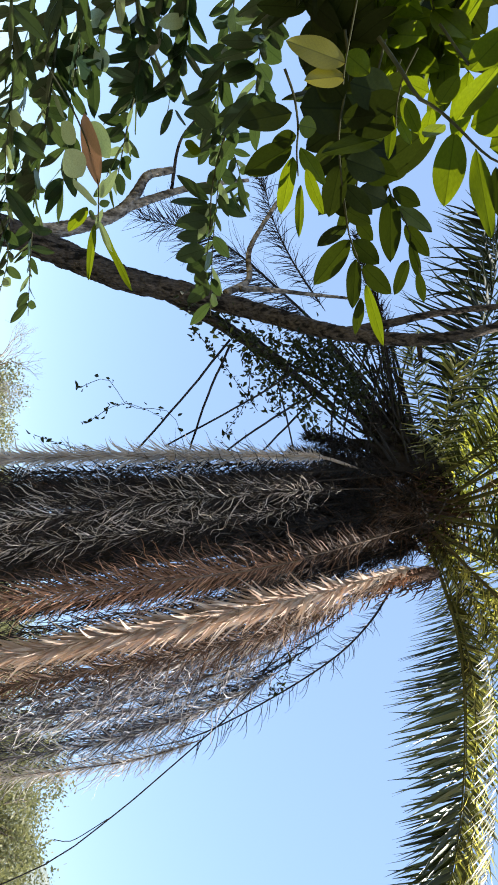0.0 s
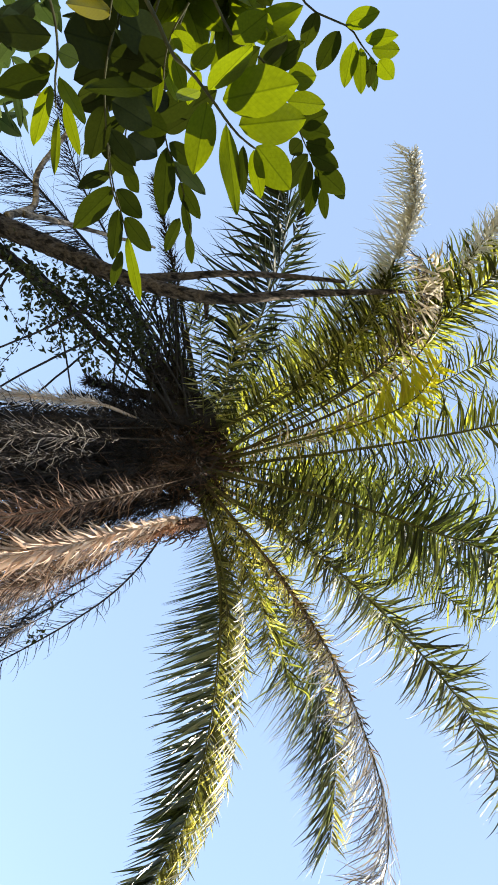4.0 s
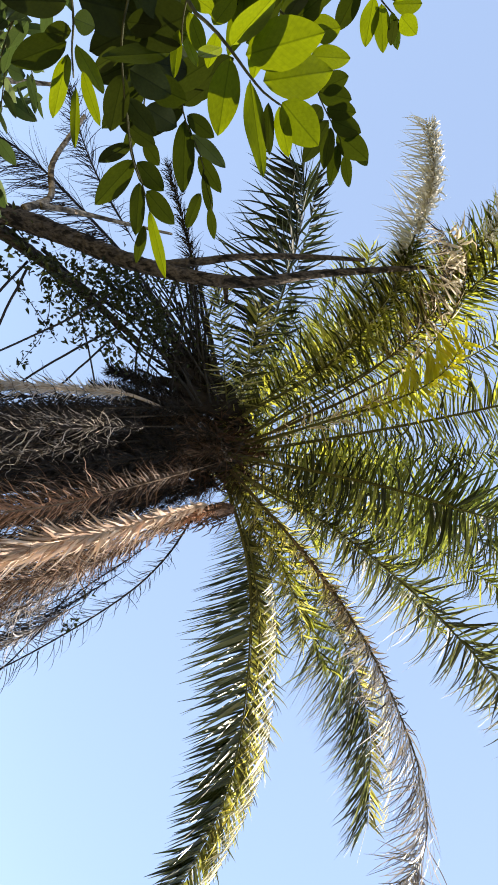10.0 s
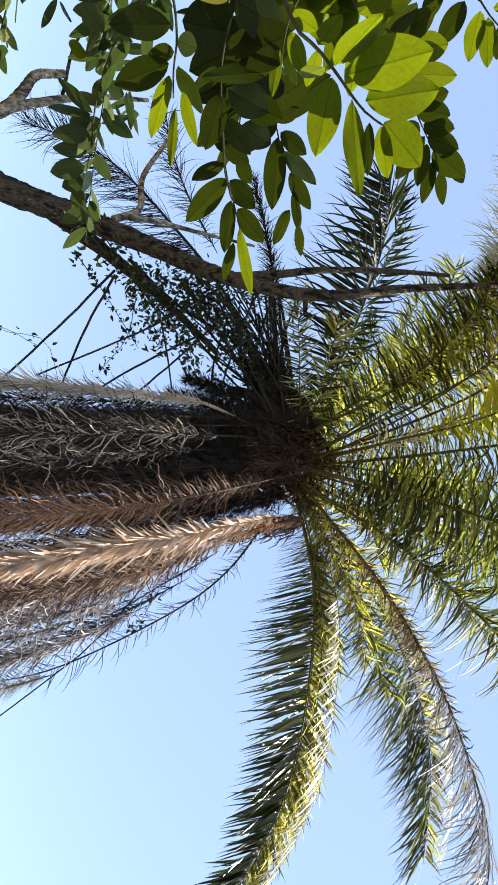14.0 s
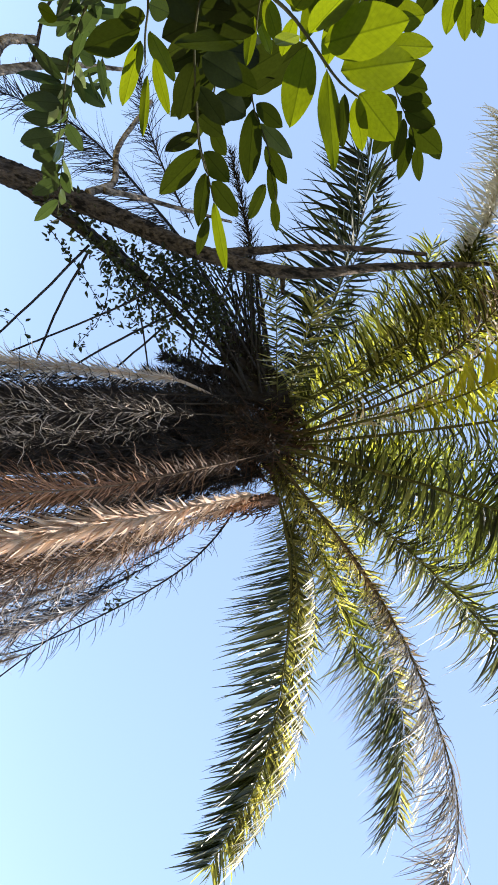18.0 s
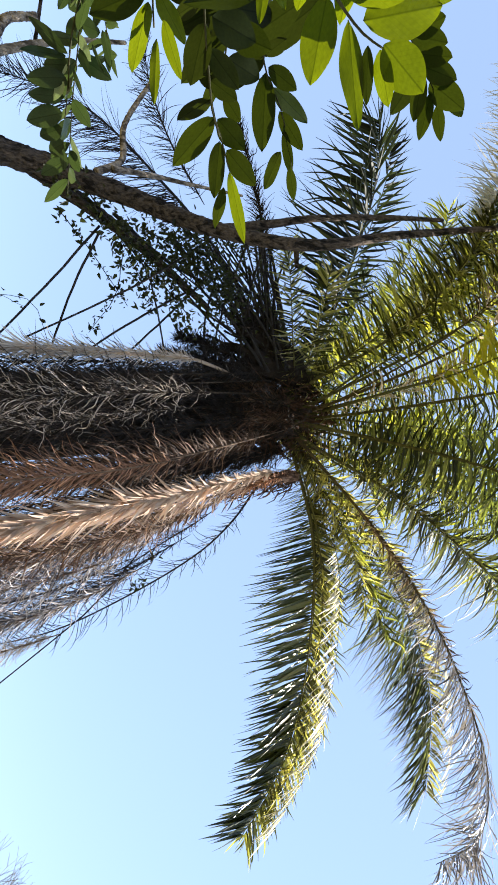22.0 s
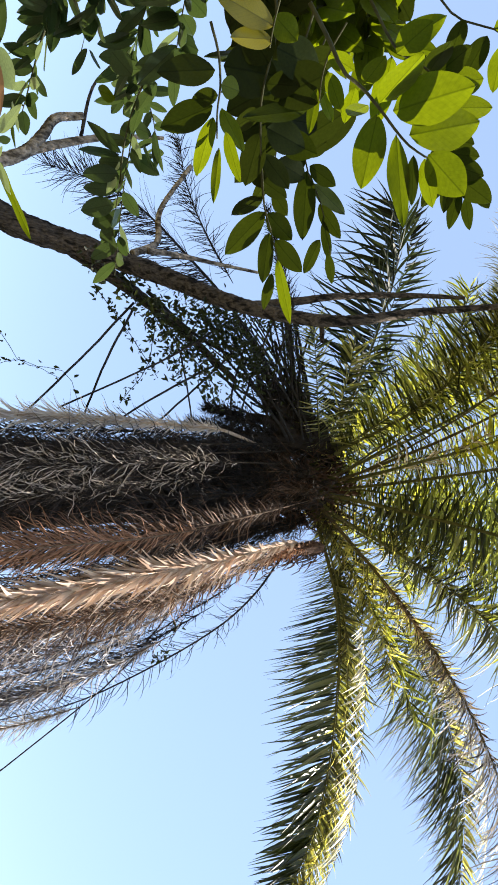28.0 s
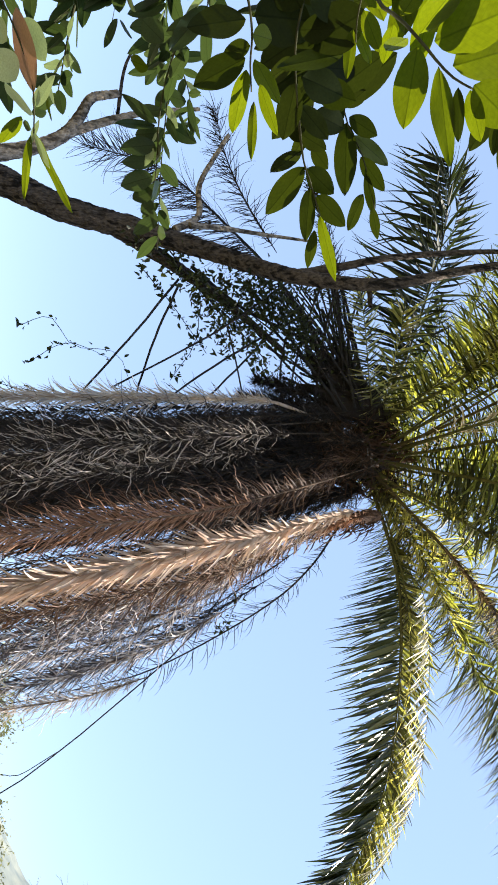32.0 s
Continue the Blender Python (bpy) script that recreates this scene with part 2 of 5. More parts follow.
DRY_TWIG = bark("dry_twig", (0.16, 0.15, 0.15), (0.34, 0.32, 0.32), 20, (1, 1, 1), 0.2)
VINE = bark("dark_vine", (0.012, 0.012, 0.014), (0.048, 0.044, 0.046), 40, (1, 1, 1), 0.3)
TWIG = bark("leaf_stalk", (0.02, 0.022, 0.012), (0.07, 0.07, 0.035), 60, (1, 1, 1), 0.2)
GREEN = foliage("broad_leaf", (0.016, 0.03, 0.004), (0.036, 0.058, 0.006), (0.20, 0.25, 0.004), 0.46, 0.42, "Random", 14, spec=0.2, veins=True)
# Two darker copies of broad_leaf: shade from leaves above is put into colour
SHADED = foliage("shaded_broad_leaf", (0.010, 0.015, 0.004), (0.022, 0.032, 0.007), (0.040, 0.055, 0.005), 0.26, 0.5, "Random", 14, spec=0.1, veins=True)
HALF_SHADED = foliage("half_shaded_broad_leaf", (0.012, 0.022, 0.005), (0.03, 0.046, 0.009), (0.042, 0.058, 0.003), 0.34, 0.45, "Random", 14, spec=0.12, veins=True)
THICK = foliage("thick_dark_leaf", (0.012, 0.024, 0.013), (0.030, 0.050, 0.026), (0.09, 0.14, 0.03), 0.26, 0.35, "Random", 14, spec=0.3, veins=True)
YELLOW = foliage("spotted_yellow_leaf", (0.13, 0.13, 0.02), (0.20, 0.18, 0.03), (0.36, 0.31, 0.02), 0.45, 0.4, "Random", 60, veins=True)
PALE = foliage("pale_leaf_back", (0.27, 0.35, 0.23), (0.42, 0.49, 0.36), (0.30, 0.40, 0.14), 0.2, 0.5, "Random", 20)
PINK = foliage("withered_pink_leaf", (0.30, 0.17, 0.13), (0.38, 0.23, 0.18), (0.3, 0.14, 0.07), 0.2, 0.6, "Random", 30)
VINE_LEAF = foliage("small_vine_leaf", (0.010, 0.014, 0.008), (0.03, 0.036, 0.014), (0.08, 0.10, 0.02), 0.25, 0.5, scale=20, spec=0.25)
# Lighter and yellower, with distance haze put into the leaf colour
FAR_LEAF = foliage("far_leaf", (0.12, 0.125, 0.06), (0.36, 0.34, 0.17), (0.3, 0.3, 0.12), 0.3, 0.7, scale=0.6)
GROUND, gnt, gb = shader("dry_grass_ground", 0.95, 0.2)
gnt.links.new(mixed(gnt, noise_at(gnt, 0.6), (0.09, 0.085, 0.035), (0.20, 0.17, 0.08)), gb.inputs["Base Color"])
bumped(gnt, gb, noise_at(gnt, 12.0, 8.0), 0.6, 0.05)
# Distance haze is put into the hill's pale colours
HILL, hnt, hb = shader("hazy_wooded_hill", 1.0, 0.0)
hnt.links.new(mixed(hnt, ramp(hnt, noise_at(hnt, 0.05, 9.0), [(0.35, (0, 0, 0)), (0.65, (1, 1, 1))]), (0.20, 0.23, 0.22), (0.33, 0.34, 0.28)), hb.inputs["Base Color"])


# ---- shapes ----
UP = Vector((0, 0, 1))


class Geo:
    """Vertices and faces gathered for one mesh."""

    def __init__(self):
        self.v, self.f, self.n = [], [], 0

    def add(self, verts, faces):
        self.v.append(np.asarray(verts, float))
        self.f.extend(tuple(i + self.n for i in face) for face in faces)
        self.n += len(verts)

    def tube(self, pts, radii, sides=6, closed=True, knobs=0.0):
        pts = [Vector(p) for p in pts]
        rings, side, gone = [], None, 0.0
        for i, p in enumerate(pts):
            along = (pts[min(i + 1, len(pts) - 1)] - pts[max(i - 1, 0)]).normalized()
            side = along.orthogonal() if side is None else side - along * side.dot(along)
            side.normalize()
            other = along.cross(side)
            for k in range(sides):
                a = 2 * math.pi * k / sides
                out = math.cos(a) * side + math.sin(a) * other
                q = p + radii[i] * out
                if knobs:
                    ridge = noise.noise(Vector((5.5 * math.cos(a), 5.5 * math.sin(a), gone * 14)))
                    q += out * knobs * radii[i] * (0.9 * abs(ridge) ** 0.6 + 0.5 * noise.noise(Vector((9 * math.cos(a), 9 * math.sin(a), gone * 40))) + 0.4 * noise.noise(q * 12))
                rings.append(q)
            gone += (pts[min(i + 1, len(pts) - 1)] - p).length
        faces = [(i * sides + k, i * sides + (k + 1) % sides, (i + 1) * sides + (k + 1) % sides, (i + 1) * sides + k) for i in range(len(pts) - 1) for k in range(sides)]
        if closed:
            faces += [tuple(reversed(range(sides))), tuple((len(pts) - 1) * sides + k for k in range(sides))]
        self.add(rings, faces)

    def mesh(self, name, material, smooth=True):
        me = bpy.data.meshes.new(name)
        me.from_pydata(np.concatenate(self.v).tolist() if self.v else [], [], self.f)
        me.materials.append(material)
        if smooth:
            me.shade_smooth()
        me.update()
        return me


def thing(name, label, category, group="", kind="", at=(0, 0, 0)):
    ob = tagged(new(name), label, category, group, kind)
    ob.location = at
    return ob


def world_of(ob):
    m = ob.matrix_parent_inverse @ ob.matrix_basis
    return world_of(ob.parent) @ m if ob.parent else ob.matrix_basis.copy()


def under(ob, parent):
    """Hangs ob under its parent without moving it."""
    ob.parent, ob.matrix_parent_inverse = parent, world_of(parent).inverted()
    return ob


def part(name, geo, material, parent, label="", kind="", smooth=True, local=False):
    ob = new(name, geo.mesh(name, material, smooth))
    if local:
        ob.parent = parent
    else:
        under(ob, parent)
    return tagged(ob, label, kind=kind)


def curve_through(pts, n):
    """n points on a smooth curve through the given ones."""
    p = [Vector(q) for q in pts]
    p = [2 * p[0] - p[1], *p, 2 * p[-1] - p[-2]]
    out = []
    for k in range(n):
        u = k / (n - 1) * (len(p) - 3)
        i = min(int(u), len(p) - 4)
        s = u - i
        a, b, c, d = p[i : i + 4]
        out.append(0.5 * (2 * b + (c - a) * s + (2 * a - 5 * b + 4 * c - d) * s * s + (3 * b - a - 3 * c + d) * s**3))
    return out


def gnarled(pts, n, rough, seed):
    rng = random.Random(seed)
    return [p + rough * Vector((rng.uniform(-1, 1), rng.uniform(-1, 1), rng.uniform(-1, 1))) for p in curve_through(pts, n)]


def blade(stations, width, droop, fold, curl, seed):
    """A leaflet of unit length along x: width along y, drooping towards -z, folded along its midrib."""
    rng = random.Random(seed)
    v, f, y, z = [], [], 0.0, 0.0
    bend = rng.uniform(-1, 1)
    for i in range(stations + 1):
        s = i / stations
        wide = width * min(1.0, 0.4 + 3.2 * s) * (1 - s**3) ** 0.9 + 0.0012
        y = curl * bend * s * s + curl * 0.5 * math.sin(5 * s + 6 * bend)* s
        z = -droop * s**2.5 + curl * rng.uniform(-0.3, 0.3) * s
        tilt = curl * 3.0 * bend * s
        c, sn = math.cos(tilt), math.sin(tilt)
        if fold:
            v += [(s, y - wide * c, z + fold * wide - wide * sn), (s, y, z), (s, y + wide * c, z + fold * wide + wide * sn)]
        else:
            v += [(s, y - wide * c, z - wide * sn), (s, y + wide * c, z + wide * sn)]
    k = 3 if fold else 2
    for i in range(stations):
        for j in range(k - 1):
            f.append((i * k + j, i * k + j + 1, (i + 1) * k + j + 1, (i + 1) * k + j))
    return np.array(v), f


CURLED = [blade(10, 0.011 + 0.003 * (i % 3), 0.45 + 0.12 * (i % 4), 0, 0.26, 60 + i) for i in range(9)]

# ---- ground, hill and far trees ----
geo = Geo()
ring = [(0, 0, 0)] + [(r * math.cos(a), r * math.sin(a), 0) for r in (8, 40, 300, 4000) for a in (2 * math.pi * k / 48 for k in range(48))]
geo.add(ring, [(0, 1 + k, 1 + (k + 1) % 48) for k in range(48)] + [(1 + j * 48 + k, 1 + (j + 1) * 48 + k, 1 + (j + 1) * 48 + (k + 1) % 48, 1 + j * 48 + (k + 1) % 48) for j in range(3) for k in range(48)])
tagged(new("ground", geo.mesh("ground", GROUND)), "dry grassy ground reaching to the horizon", "ground", kind="structure")

geo = Geo()
rows, cols = 14, 160
verts = []
for j in range(rows):
    for i in range(cols):
        a = radians(-75 + 150 * i / (cols - 1))
        high = 58 + 72 * math.exp(-((math.degrees(a) - 44) / 14) ** 2) + 9 * noise.noise((i * 0.11, 3.0, 0)) + 4 * noise.noise((i * 0.5, 9.0, 0))
        s = j / (rows - 1)
        d = 520 + 260 * s
        verts.append((d * math.sin(a), d * math.cos(a), -2 + high * math.sin(s * math.pi / 2) + 3 * noise.noise((i * 0.7, j * 0.9, 1))))
geo.add(verts, [(j * cols + i, j * cols + i + 1, (j + 1) * cols + i + 1, (j + 1) * cols + i) for j in range(rows - 1) for i in range(cols - 1)])
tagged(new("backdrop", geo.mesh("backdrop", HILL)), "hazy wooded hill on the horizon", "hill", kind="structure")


def far_tree(az, dist, height, spread, leaves, material, seed, label, group, size=0.16):
    """A tree in the distance: trunk, forking limbs, and a loose crown of small leaves."""
    rng = random.Random(seed)
    x, y = dist * math.sin(radians(az)), dist * math.cos(radians(az))
    tree = thing("tree", label, "tree", group, at=(x, y, 0))
    geo = Geo()
    top = Vector((rng.uniform(-0.4, 0.4), rng.uniform(-0.4, 0.4), height * 0.75))
    geo.tube(gnarled([(0, 0, -0.2), (0.1, 0, height * 0.3), top], 7, 0.05, seed), [0.03 * height * (1 - 0.13 * k) for k in range(7)], 6)
    part("trunk", geo, PALE_BARK, tree, local=True)
    tips = []
    for k in range(14):
        geo = Geo()
        base = Vector((0, 0, height * rng.uniform(0.25, 0.6)))
        a, out = rng.uniform(0, 6.28), spread * rng.uniform(0.45, 1.0)
        tip = Vector((out * math.cos(a), out * math.sin(a), height * rng.uniform(0.5, 0.98)))
        mid = (base + tip) / 2 + Vector((0, 0, -0.06 * height))
        geo.tube(gnarled([base, mid, tip], 6, 0.06, seed + k), [0.012 * height * (1 - 0.16 * i) for i in range(6)], 5)
        for i in range(8):
            s = rng.uniform(0.4, 1.0)
            p = base.lerp(tip, s)
            q = p + Vector((rng.gauss(0, 1), rng.gauss(0, 1), rng.gauss(0.3, 0.8))) * spread * 0.22
            geo.tube([p, (p + q) / 2 + Vector((0, 0, 0.1)), q], [0.02, 0.014, 0.008], 4)
            tips.append(q)
        tips.append(tip)
        part("limb", geo, PALE_BARK, tree, local=True)
    geo = Geo()
    for k in range(leaves):
        c = rng.choice(tips) + Vector((rng.gauss(0, 1), rng.gauss(0, 1), rng.gauss(0, 0.8))) * spread * 0.11
        a, b = Vector((rng.gauss(0, 1), rng.gauss(0, 1), rng.gauss(0, 1))).normalized(), Vector((rng.gauss(0, 1), rng.gauss(0, 1), rng.gauss(0, 1)))
        b = a.cross(b).normalized()
        s = size * rng.uniform(0.6, 1.4)
        geo.add([c - a * s, c - b * s * 0.45, c + a * s, c + b * s * 0.45], [(0, 1, 2, 3)])
    part("crown", geo, material, tree, kind="stuff", local=True)
    return tree


rng = random.Random(5)
for k in range(26):
    az = -62 + k * 5.0 + rng.uniform(-1.5, 1.5)
    d = rng.uniform(34, 60)
    el = 8.4 if az > 15 else 6.4 if az > -4 else 3.2
    h = 1.7 + d * math.tan(radians(el + rng.uniform(-1.2, 0.6)))
    far_tree(az, d, h, h * 0.5, 9000, FAR_LEAF, 40 + k, "sunlit yellow-green tree at the edge of distant woods", "distant woods", 0.13)


def bare_tree(az, dist, height, seed, label):
    """A sparse dry tree: a trunk that forks again and again into fine twigs."""
    rng = random.Random(seed)
    tree = thing("tree", label, "tree", "bare trees", at=(dist * math.sin(radians(az)), dist * math.cos(radians(az)), 0))
    geo, twigs = Geo(), Geo()

    def grow(p, d, length, r, depth):
        q = p + d * length
        mid = (p + q) / 2 + Vector((rng.gauss(0, 1), rng.gauss(0, 1), rng.gauss(0, 1))) * length * 0.06
        (geo if depth > 2 else twigs).tube([p, mid, q], [r, r * 0.85, r * 0.65], 5 if depth > 2 else 3, False)
        if depth:
            for k in range(3 if depth < 5 else 2):
                turn = Vector((rng.gauss(0, 1), rng.gauss(0, 1), rng.gauss(0.25, 0.8)))
                grow(q, (d + turn * 0.5).normalized(), length * rng.uniform(0.62, 0.85), r * 0.58, depth - 1)

    grow(Vector((0, 0, -0.1)), Vector((0.05, 0, 1)), height * 0.27, height * 0.018, 6)
    part("trunk", geo, PALE_BARK, tree, local=True)
    part("crown", twigs, DRY_TWIG, tree, kind="stuff", local=True)


for az, d, h in ((-7.0, 26, 6.4), (-27, 24, 4.6), (-34, 27, 4.8), (-20, 30, 4.6), (45.0, 25, 9.2)):
    bare_tree(az, d, h, int(60 + az), "sparse pale dry tree with fine bare twigs")

# ---- the palm ----
CROWN = Vector((0.62, 4.5, 5.45))
palm = thing("palm_tree", "tall feather palm with a shaggy skirt of dead fronds", "palm tree", at=(CROWN.x, CROWN.y, 0))


def plume(name, pts, pairs, long, angle=62.0, planes=(-45, -15, 25), sag=0.5, wide=0.016, start=0.2, stray=0.10, curl=0.10,
          taper=0.5, roll=0.0, thick=0.018, leaf=PALM_LEAF, stem=RACHIS, seed=0, fold=0.35, twist=0.35, lean=0.0, end=0.99, label="", single=None, joined=True, wavy=0.08, slim=1.0):
    """A feather frond: a tapering stalk along the points, and leaflets set in several planes that bend under their weight."""
    spine = curve_through([tuple(CROWN), *pts] if joined and name == "frond" else pts, 40)
    geo = Geo()
    geo.tube(spine, [thick * (min(1.0, 0.3 + 0.12 * k) if name == "dead_frond" or not joined else 1.8 if k < 3 else 1.3 if k < 7 else 1.0) * (1 - 0.85 * k / 39) for k in range(40)], 6)
    stalk = part(name, geo, stem, palm, label)
    rng = random.Random(seed)
    P, D, A, L, V = [], [], [], [], []
    for k in range(pairs):
        s = start + (end - start) * (k + rng.uniform(-0.25, 0.25)) / pairs
        u = max(0.0, min(s, 0.999)) * 39
        i = int(u)
        p = spine[i].lerp(spine[i + 1], u - i)
        along = (spine[min(i + 2, 39)] - spine[max(i - 1, 0)]).normalized()
        side = along.cross(UP)
        side = side.normalized() if side.length > 0.3 else along.cross(Vector((0, 1, 0.3))).normalized()
        side = Matrix.Rotation(radians(roll), 3, along) @ side
        normal = side.cross(along).normalized()
        v = max(0.0, (s - start) / (end - start))
        size = long * min(1.0, 0.38 + 1.7 * v) * (1 - taper * max(0.0, v - 0.35) / 0.65)
        for sign in (-1, 1):
            phi = radians(planes[rng.randrange(len(planes))] + rng.gauss(0, 60 * stray))
            a = radians(angle * (1.1 - 0.35 * v)) + rng.gauss(0, 1.2 * stray)
            d = along * math.cos(a) + math.sin(a) * (side * sign * math.cos(phi) + normal * math.sin(phi))
            P.append(p), D.append(d.normalized()), A.append(along), L.append(size * rng.uniform(0.78, 1.12)), V.append(v)
    P, D, A, L = np.array(P), np.array(D), np.array(A), np.array(L)
    n, count = (9 if name == "dead_frond" else 8), len(L)
    gen = np.random.RandomState(seed + 7)
    bend, drop, turn = gen.normal(0, 1, (count, 3)) * curl, sag * gen.uniform(0.5, 1.5, count), gen.normal(lean, twist, count)
    half = wide * gen.uniform(0.75, 1.2, count) * np.clip(slim + 1.5 * np.array(V), 0, 1)
    sway, beat = gen.normal(0, 1, (count, 3)) * wavy, gen.uniform(0, 6.3, count)
    unit = lambda a: a / np.maximum(np.linalg.norm(a, axis=1, keepdims=True), 1e-6)
    rings = []
    for i in range(n + 1):
        s = i / n
        w = half * (min(1.0, 0.45 + 2.6 * s) * (1 - s**1.7)) * 1.08 + 0.0007
        flat = unit(A - D * np.sum(A * D, axis=1, keepdims=True) + 1e-4)
        over = np.cross(D, flat)
        tw = turn + 0.5 * turn * s
        across = flat * np.cos(tw)[:, None] + over * np.sin(tw)[:, None]
        ridge = np.cross(across, D)
        ridge *= np.where(ridge[:, 2:] < 0, 1.0, -1.0)
        rings.append(np.stack([P - across * w[:, None], P + ridge * (fold * w)[:, None], P + across * w[:, None]], axis=1))
        P = P + D * (L / n)[:, None]
        D = unit(D + bend * (0.4 + s) / n * 2 + sway * np.sin(beat + (12 if name == "dead_frond" else 8) * s)[:, None] / n * 3 - np.array((0, 0, 1.0)) * (drop * (0.2 + 2.4 * s * s) / n)[:, None])
    V3 = np.stack(rings, axis=1).reshape(count, -1, 3)
    faces = [(i * 3 + j, i * 3 + j + 1, i * 3 + j + 4, i * 3 + j + 3) for i in range(n) for j in (0, 1)]
    if single:
        for k in range(count):
            g = Geo()
            g.add(V3[k], faces)
            part("leaflet", g, single, stalk)
    else:
        g = Geo()
        for k in range(count):
            g.add(V3[k], faces)
        part("foliage", g, leaf, stalk, kind="stuff")
    return stalk


# trunk and old leaf bases
geo = Geo()
geo.tube(gnarled([(CROWN.x + 0.08, CROWN.y + 0.1, -0.1), (CROWN.x + 0.03, CROWN.y, 2.6), (CROWN.x, CROWN.y, 5.7)], 24, 0.012, 3), [0.24 - 0.003 * k for k in range(24)], 14)
part("trunk", geo, PALM_BARK, palm)
rng = random.Random(11)
for k in range(40):
    a, z = k * 2.4, 4.5 + 1.15 * k / 40
    base = Vector((CROWN.x + 0.17 * math.cos(a), CROWN.y + 0.17 * math.sin(a), z))
    tip = base + Vector((0.16 * math.cos(a), 0.16 * math.sin(a), rng.uniform(0.14, 0.3)))
    geo = Geo()
    geo.tube(gnarled([base, base.lerp(tip, 0.5) + Vector((0, 0, -0.02)), tip], 6, 0.008, k), [0.04, 0.04, 0.034, 0.028, 0.022, 0.012], 7)
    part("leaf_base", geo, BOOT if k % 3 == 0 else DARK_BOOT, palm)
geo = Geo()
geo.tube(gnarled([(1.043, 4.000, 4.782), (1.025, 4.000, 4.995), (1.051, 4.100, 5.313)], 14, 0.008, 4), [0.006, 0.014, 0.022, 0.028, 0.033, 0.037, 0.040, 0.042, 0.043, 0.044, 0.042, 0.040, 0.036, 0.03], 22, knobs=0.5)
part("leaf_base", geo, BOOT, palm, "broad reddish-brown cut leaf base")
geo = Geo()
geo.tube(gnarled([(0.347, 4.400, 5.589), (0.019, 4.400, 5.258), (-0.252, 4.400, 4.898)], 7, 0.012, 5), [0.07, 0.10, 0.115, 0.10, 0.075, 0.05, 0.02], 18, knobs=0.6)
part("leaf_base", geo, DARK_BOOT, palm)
geo = Geo()
for k in range(900):
    a, up = rng.uniform(0, 6.28), rng.uniform(4.7, 5.75)
    r = rng.uniform(0.2, 0.42)
    p = Vector((CROWN.x + r * math.cos(a), CROWN.y + r * math.sin(a), up))
    q = p + Vector((rng.gauss(0, 0.1), rng.gauss(0, 0.1), rng.gauss(-0.1, 0.14)))
    geo.tube([p, (p + q) / 2 + Vector((rng.gauss(0, 0.02), rng.gauss(0, 0.02), 0)), q], [0.005, 0.004, 0.002], 3, False)
part("fibre", geo, BOOT, palm, kind="stuff")

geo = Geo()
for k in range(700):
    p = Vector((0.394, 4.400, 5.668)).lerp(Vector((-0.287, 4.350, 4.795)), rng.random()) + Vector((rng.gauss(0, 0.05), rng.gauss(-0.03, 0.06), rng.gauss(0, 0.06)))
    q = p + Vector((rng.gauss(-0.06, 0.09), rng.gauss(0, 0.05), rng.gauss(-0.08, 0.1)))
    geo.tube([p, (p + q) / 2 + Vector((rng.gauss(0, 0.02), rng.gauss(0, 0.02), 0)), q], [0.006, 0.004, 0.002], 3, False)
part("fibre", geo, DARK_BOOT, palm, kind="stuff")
geo = Geo()
for k in range(260):
    p = Vector((1.079, 4.000, 4.414)).lerp(Vector((1.099, 4.100, 5.274)), rng.random()) + Vector((rng.gauss(0, 0.035), rng.gauss(-0.02, 0.035), rng.gauss(0, 0.035)))
    q = p + Vector((rng.gauss(0.02, 0.04), rng.gauss(0, 0.03), rng.gauss(-0.08, 0.08)))
    geo.tube([p, (p + q) / 2 + Vector((rng.gauss(0, 0.012), rng.gauss(0, 0.012), 0)), q], [0.006, 0.005, 0.002], 3, False)
part("fibre", geo, BOOT, palm, kind="stuff")

geo = Geo()
for k in range(420):
    a, up = rng.uniform(-3.6, 0.5), rng.uniform(4.5, 5.3)
    p = Vector((CROWN.x + rng.uniform(0.24, 0.5) * math.cos(a), CROWN.y + rng.uniform(0.24, 0.5) * math.sin(a), up))
    d = Vector((math.cos(a) * 0.6 + rng.gauss(0, 0.5), math.sin(a) * 0.6 + rng.gauss(0, 0.5), rng.gauss(-0.5, 0.5))).normalized()
    y = d.orthogonal().normalized()
    m = np.array(Matrix((d, y, d.cross(y))).transposed()) * rng.uniform(0.15, 0.34)
    v, f = CURLED[rng.randrange(len(CURLED))]
    geo.add(v * np.array((1, 0.7, 1)) @ m.T + np.array(p), f)
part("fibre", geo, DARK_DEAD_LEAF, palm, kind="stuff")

# living fronds
plume("frond", [(0.996, 4.300, 5.478), (1.555, 4.150, 5.574), (2.100, 4.050, 5.564), (2.934, 3.950, 5.423), (3.606, 3.950, 5.233), (4.250, 4.000, 4.819)], 140, 0.74, 84, (-92, -87, -82, -76), 0.15, 0.0195, 0.22, taper=0.45, seed=1, stray=0.045, curl=0.05, wavy=0.05, lean=-0.2, twist=0.25, slim=0.05, single=PALM_LEAF_EACH, label="arching green frond with drooping leaflets")
plume("frond", [(1.004, 4.330, 5.519), (1.570, 4.180, 5.624), (2.121, 4.080, 5.614), (2.965, 3.980, 5.473), (3.644, 3.980, 5.280), (4.297, 4.030, 4.867)], 190, 0.4, 58, (88, 70, 50, 25), 0.8, 0.0125, 0.26, taper=0.2, seed=101, stray=0.08, curl=0.14, lean=-0.4, thick=0.010, leaf=LIME_PALM_LEAF)
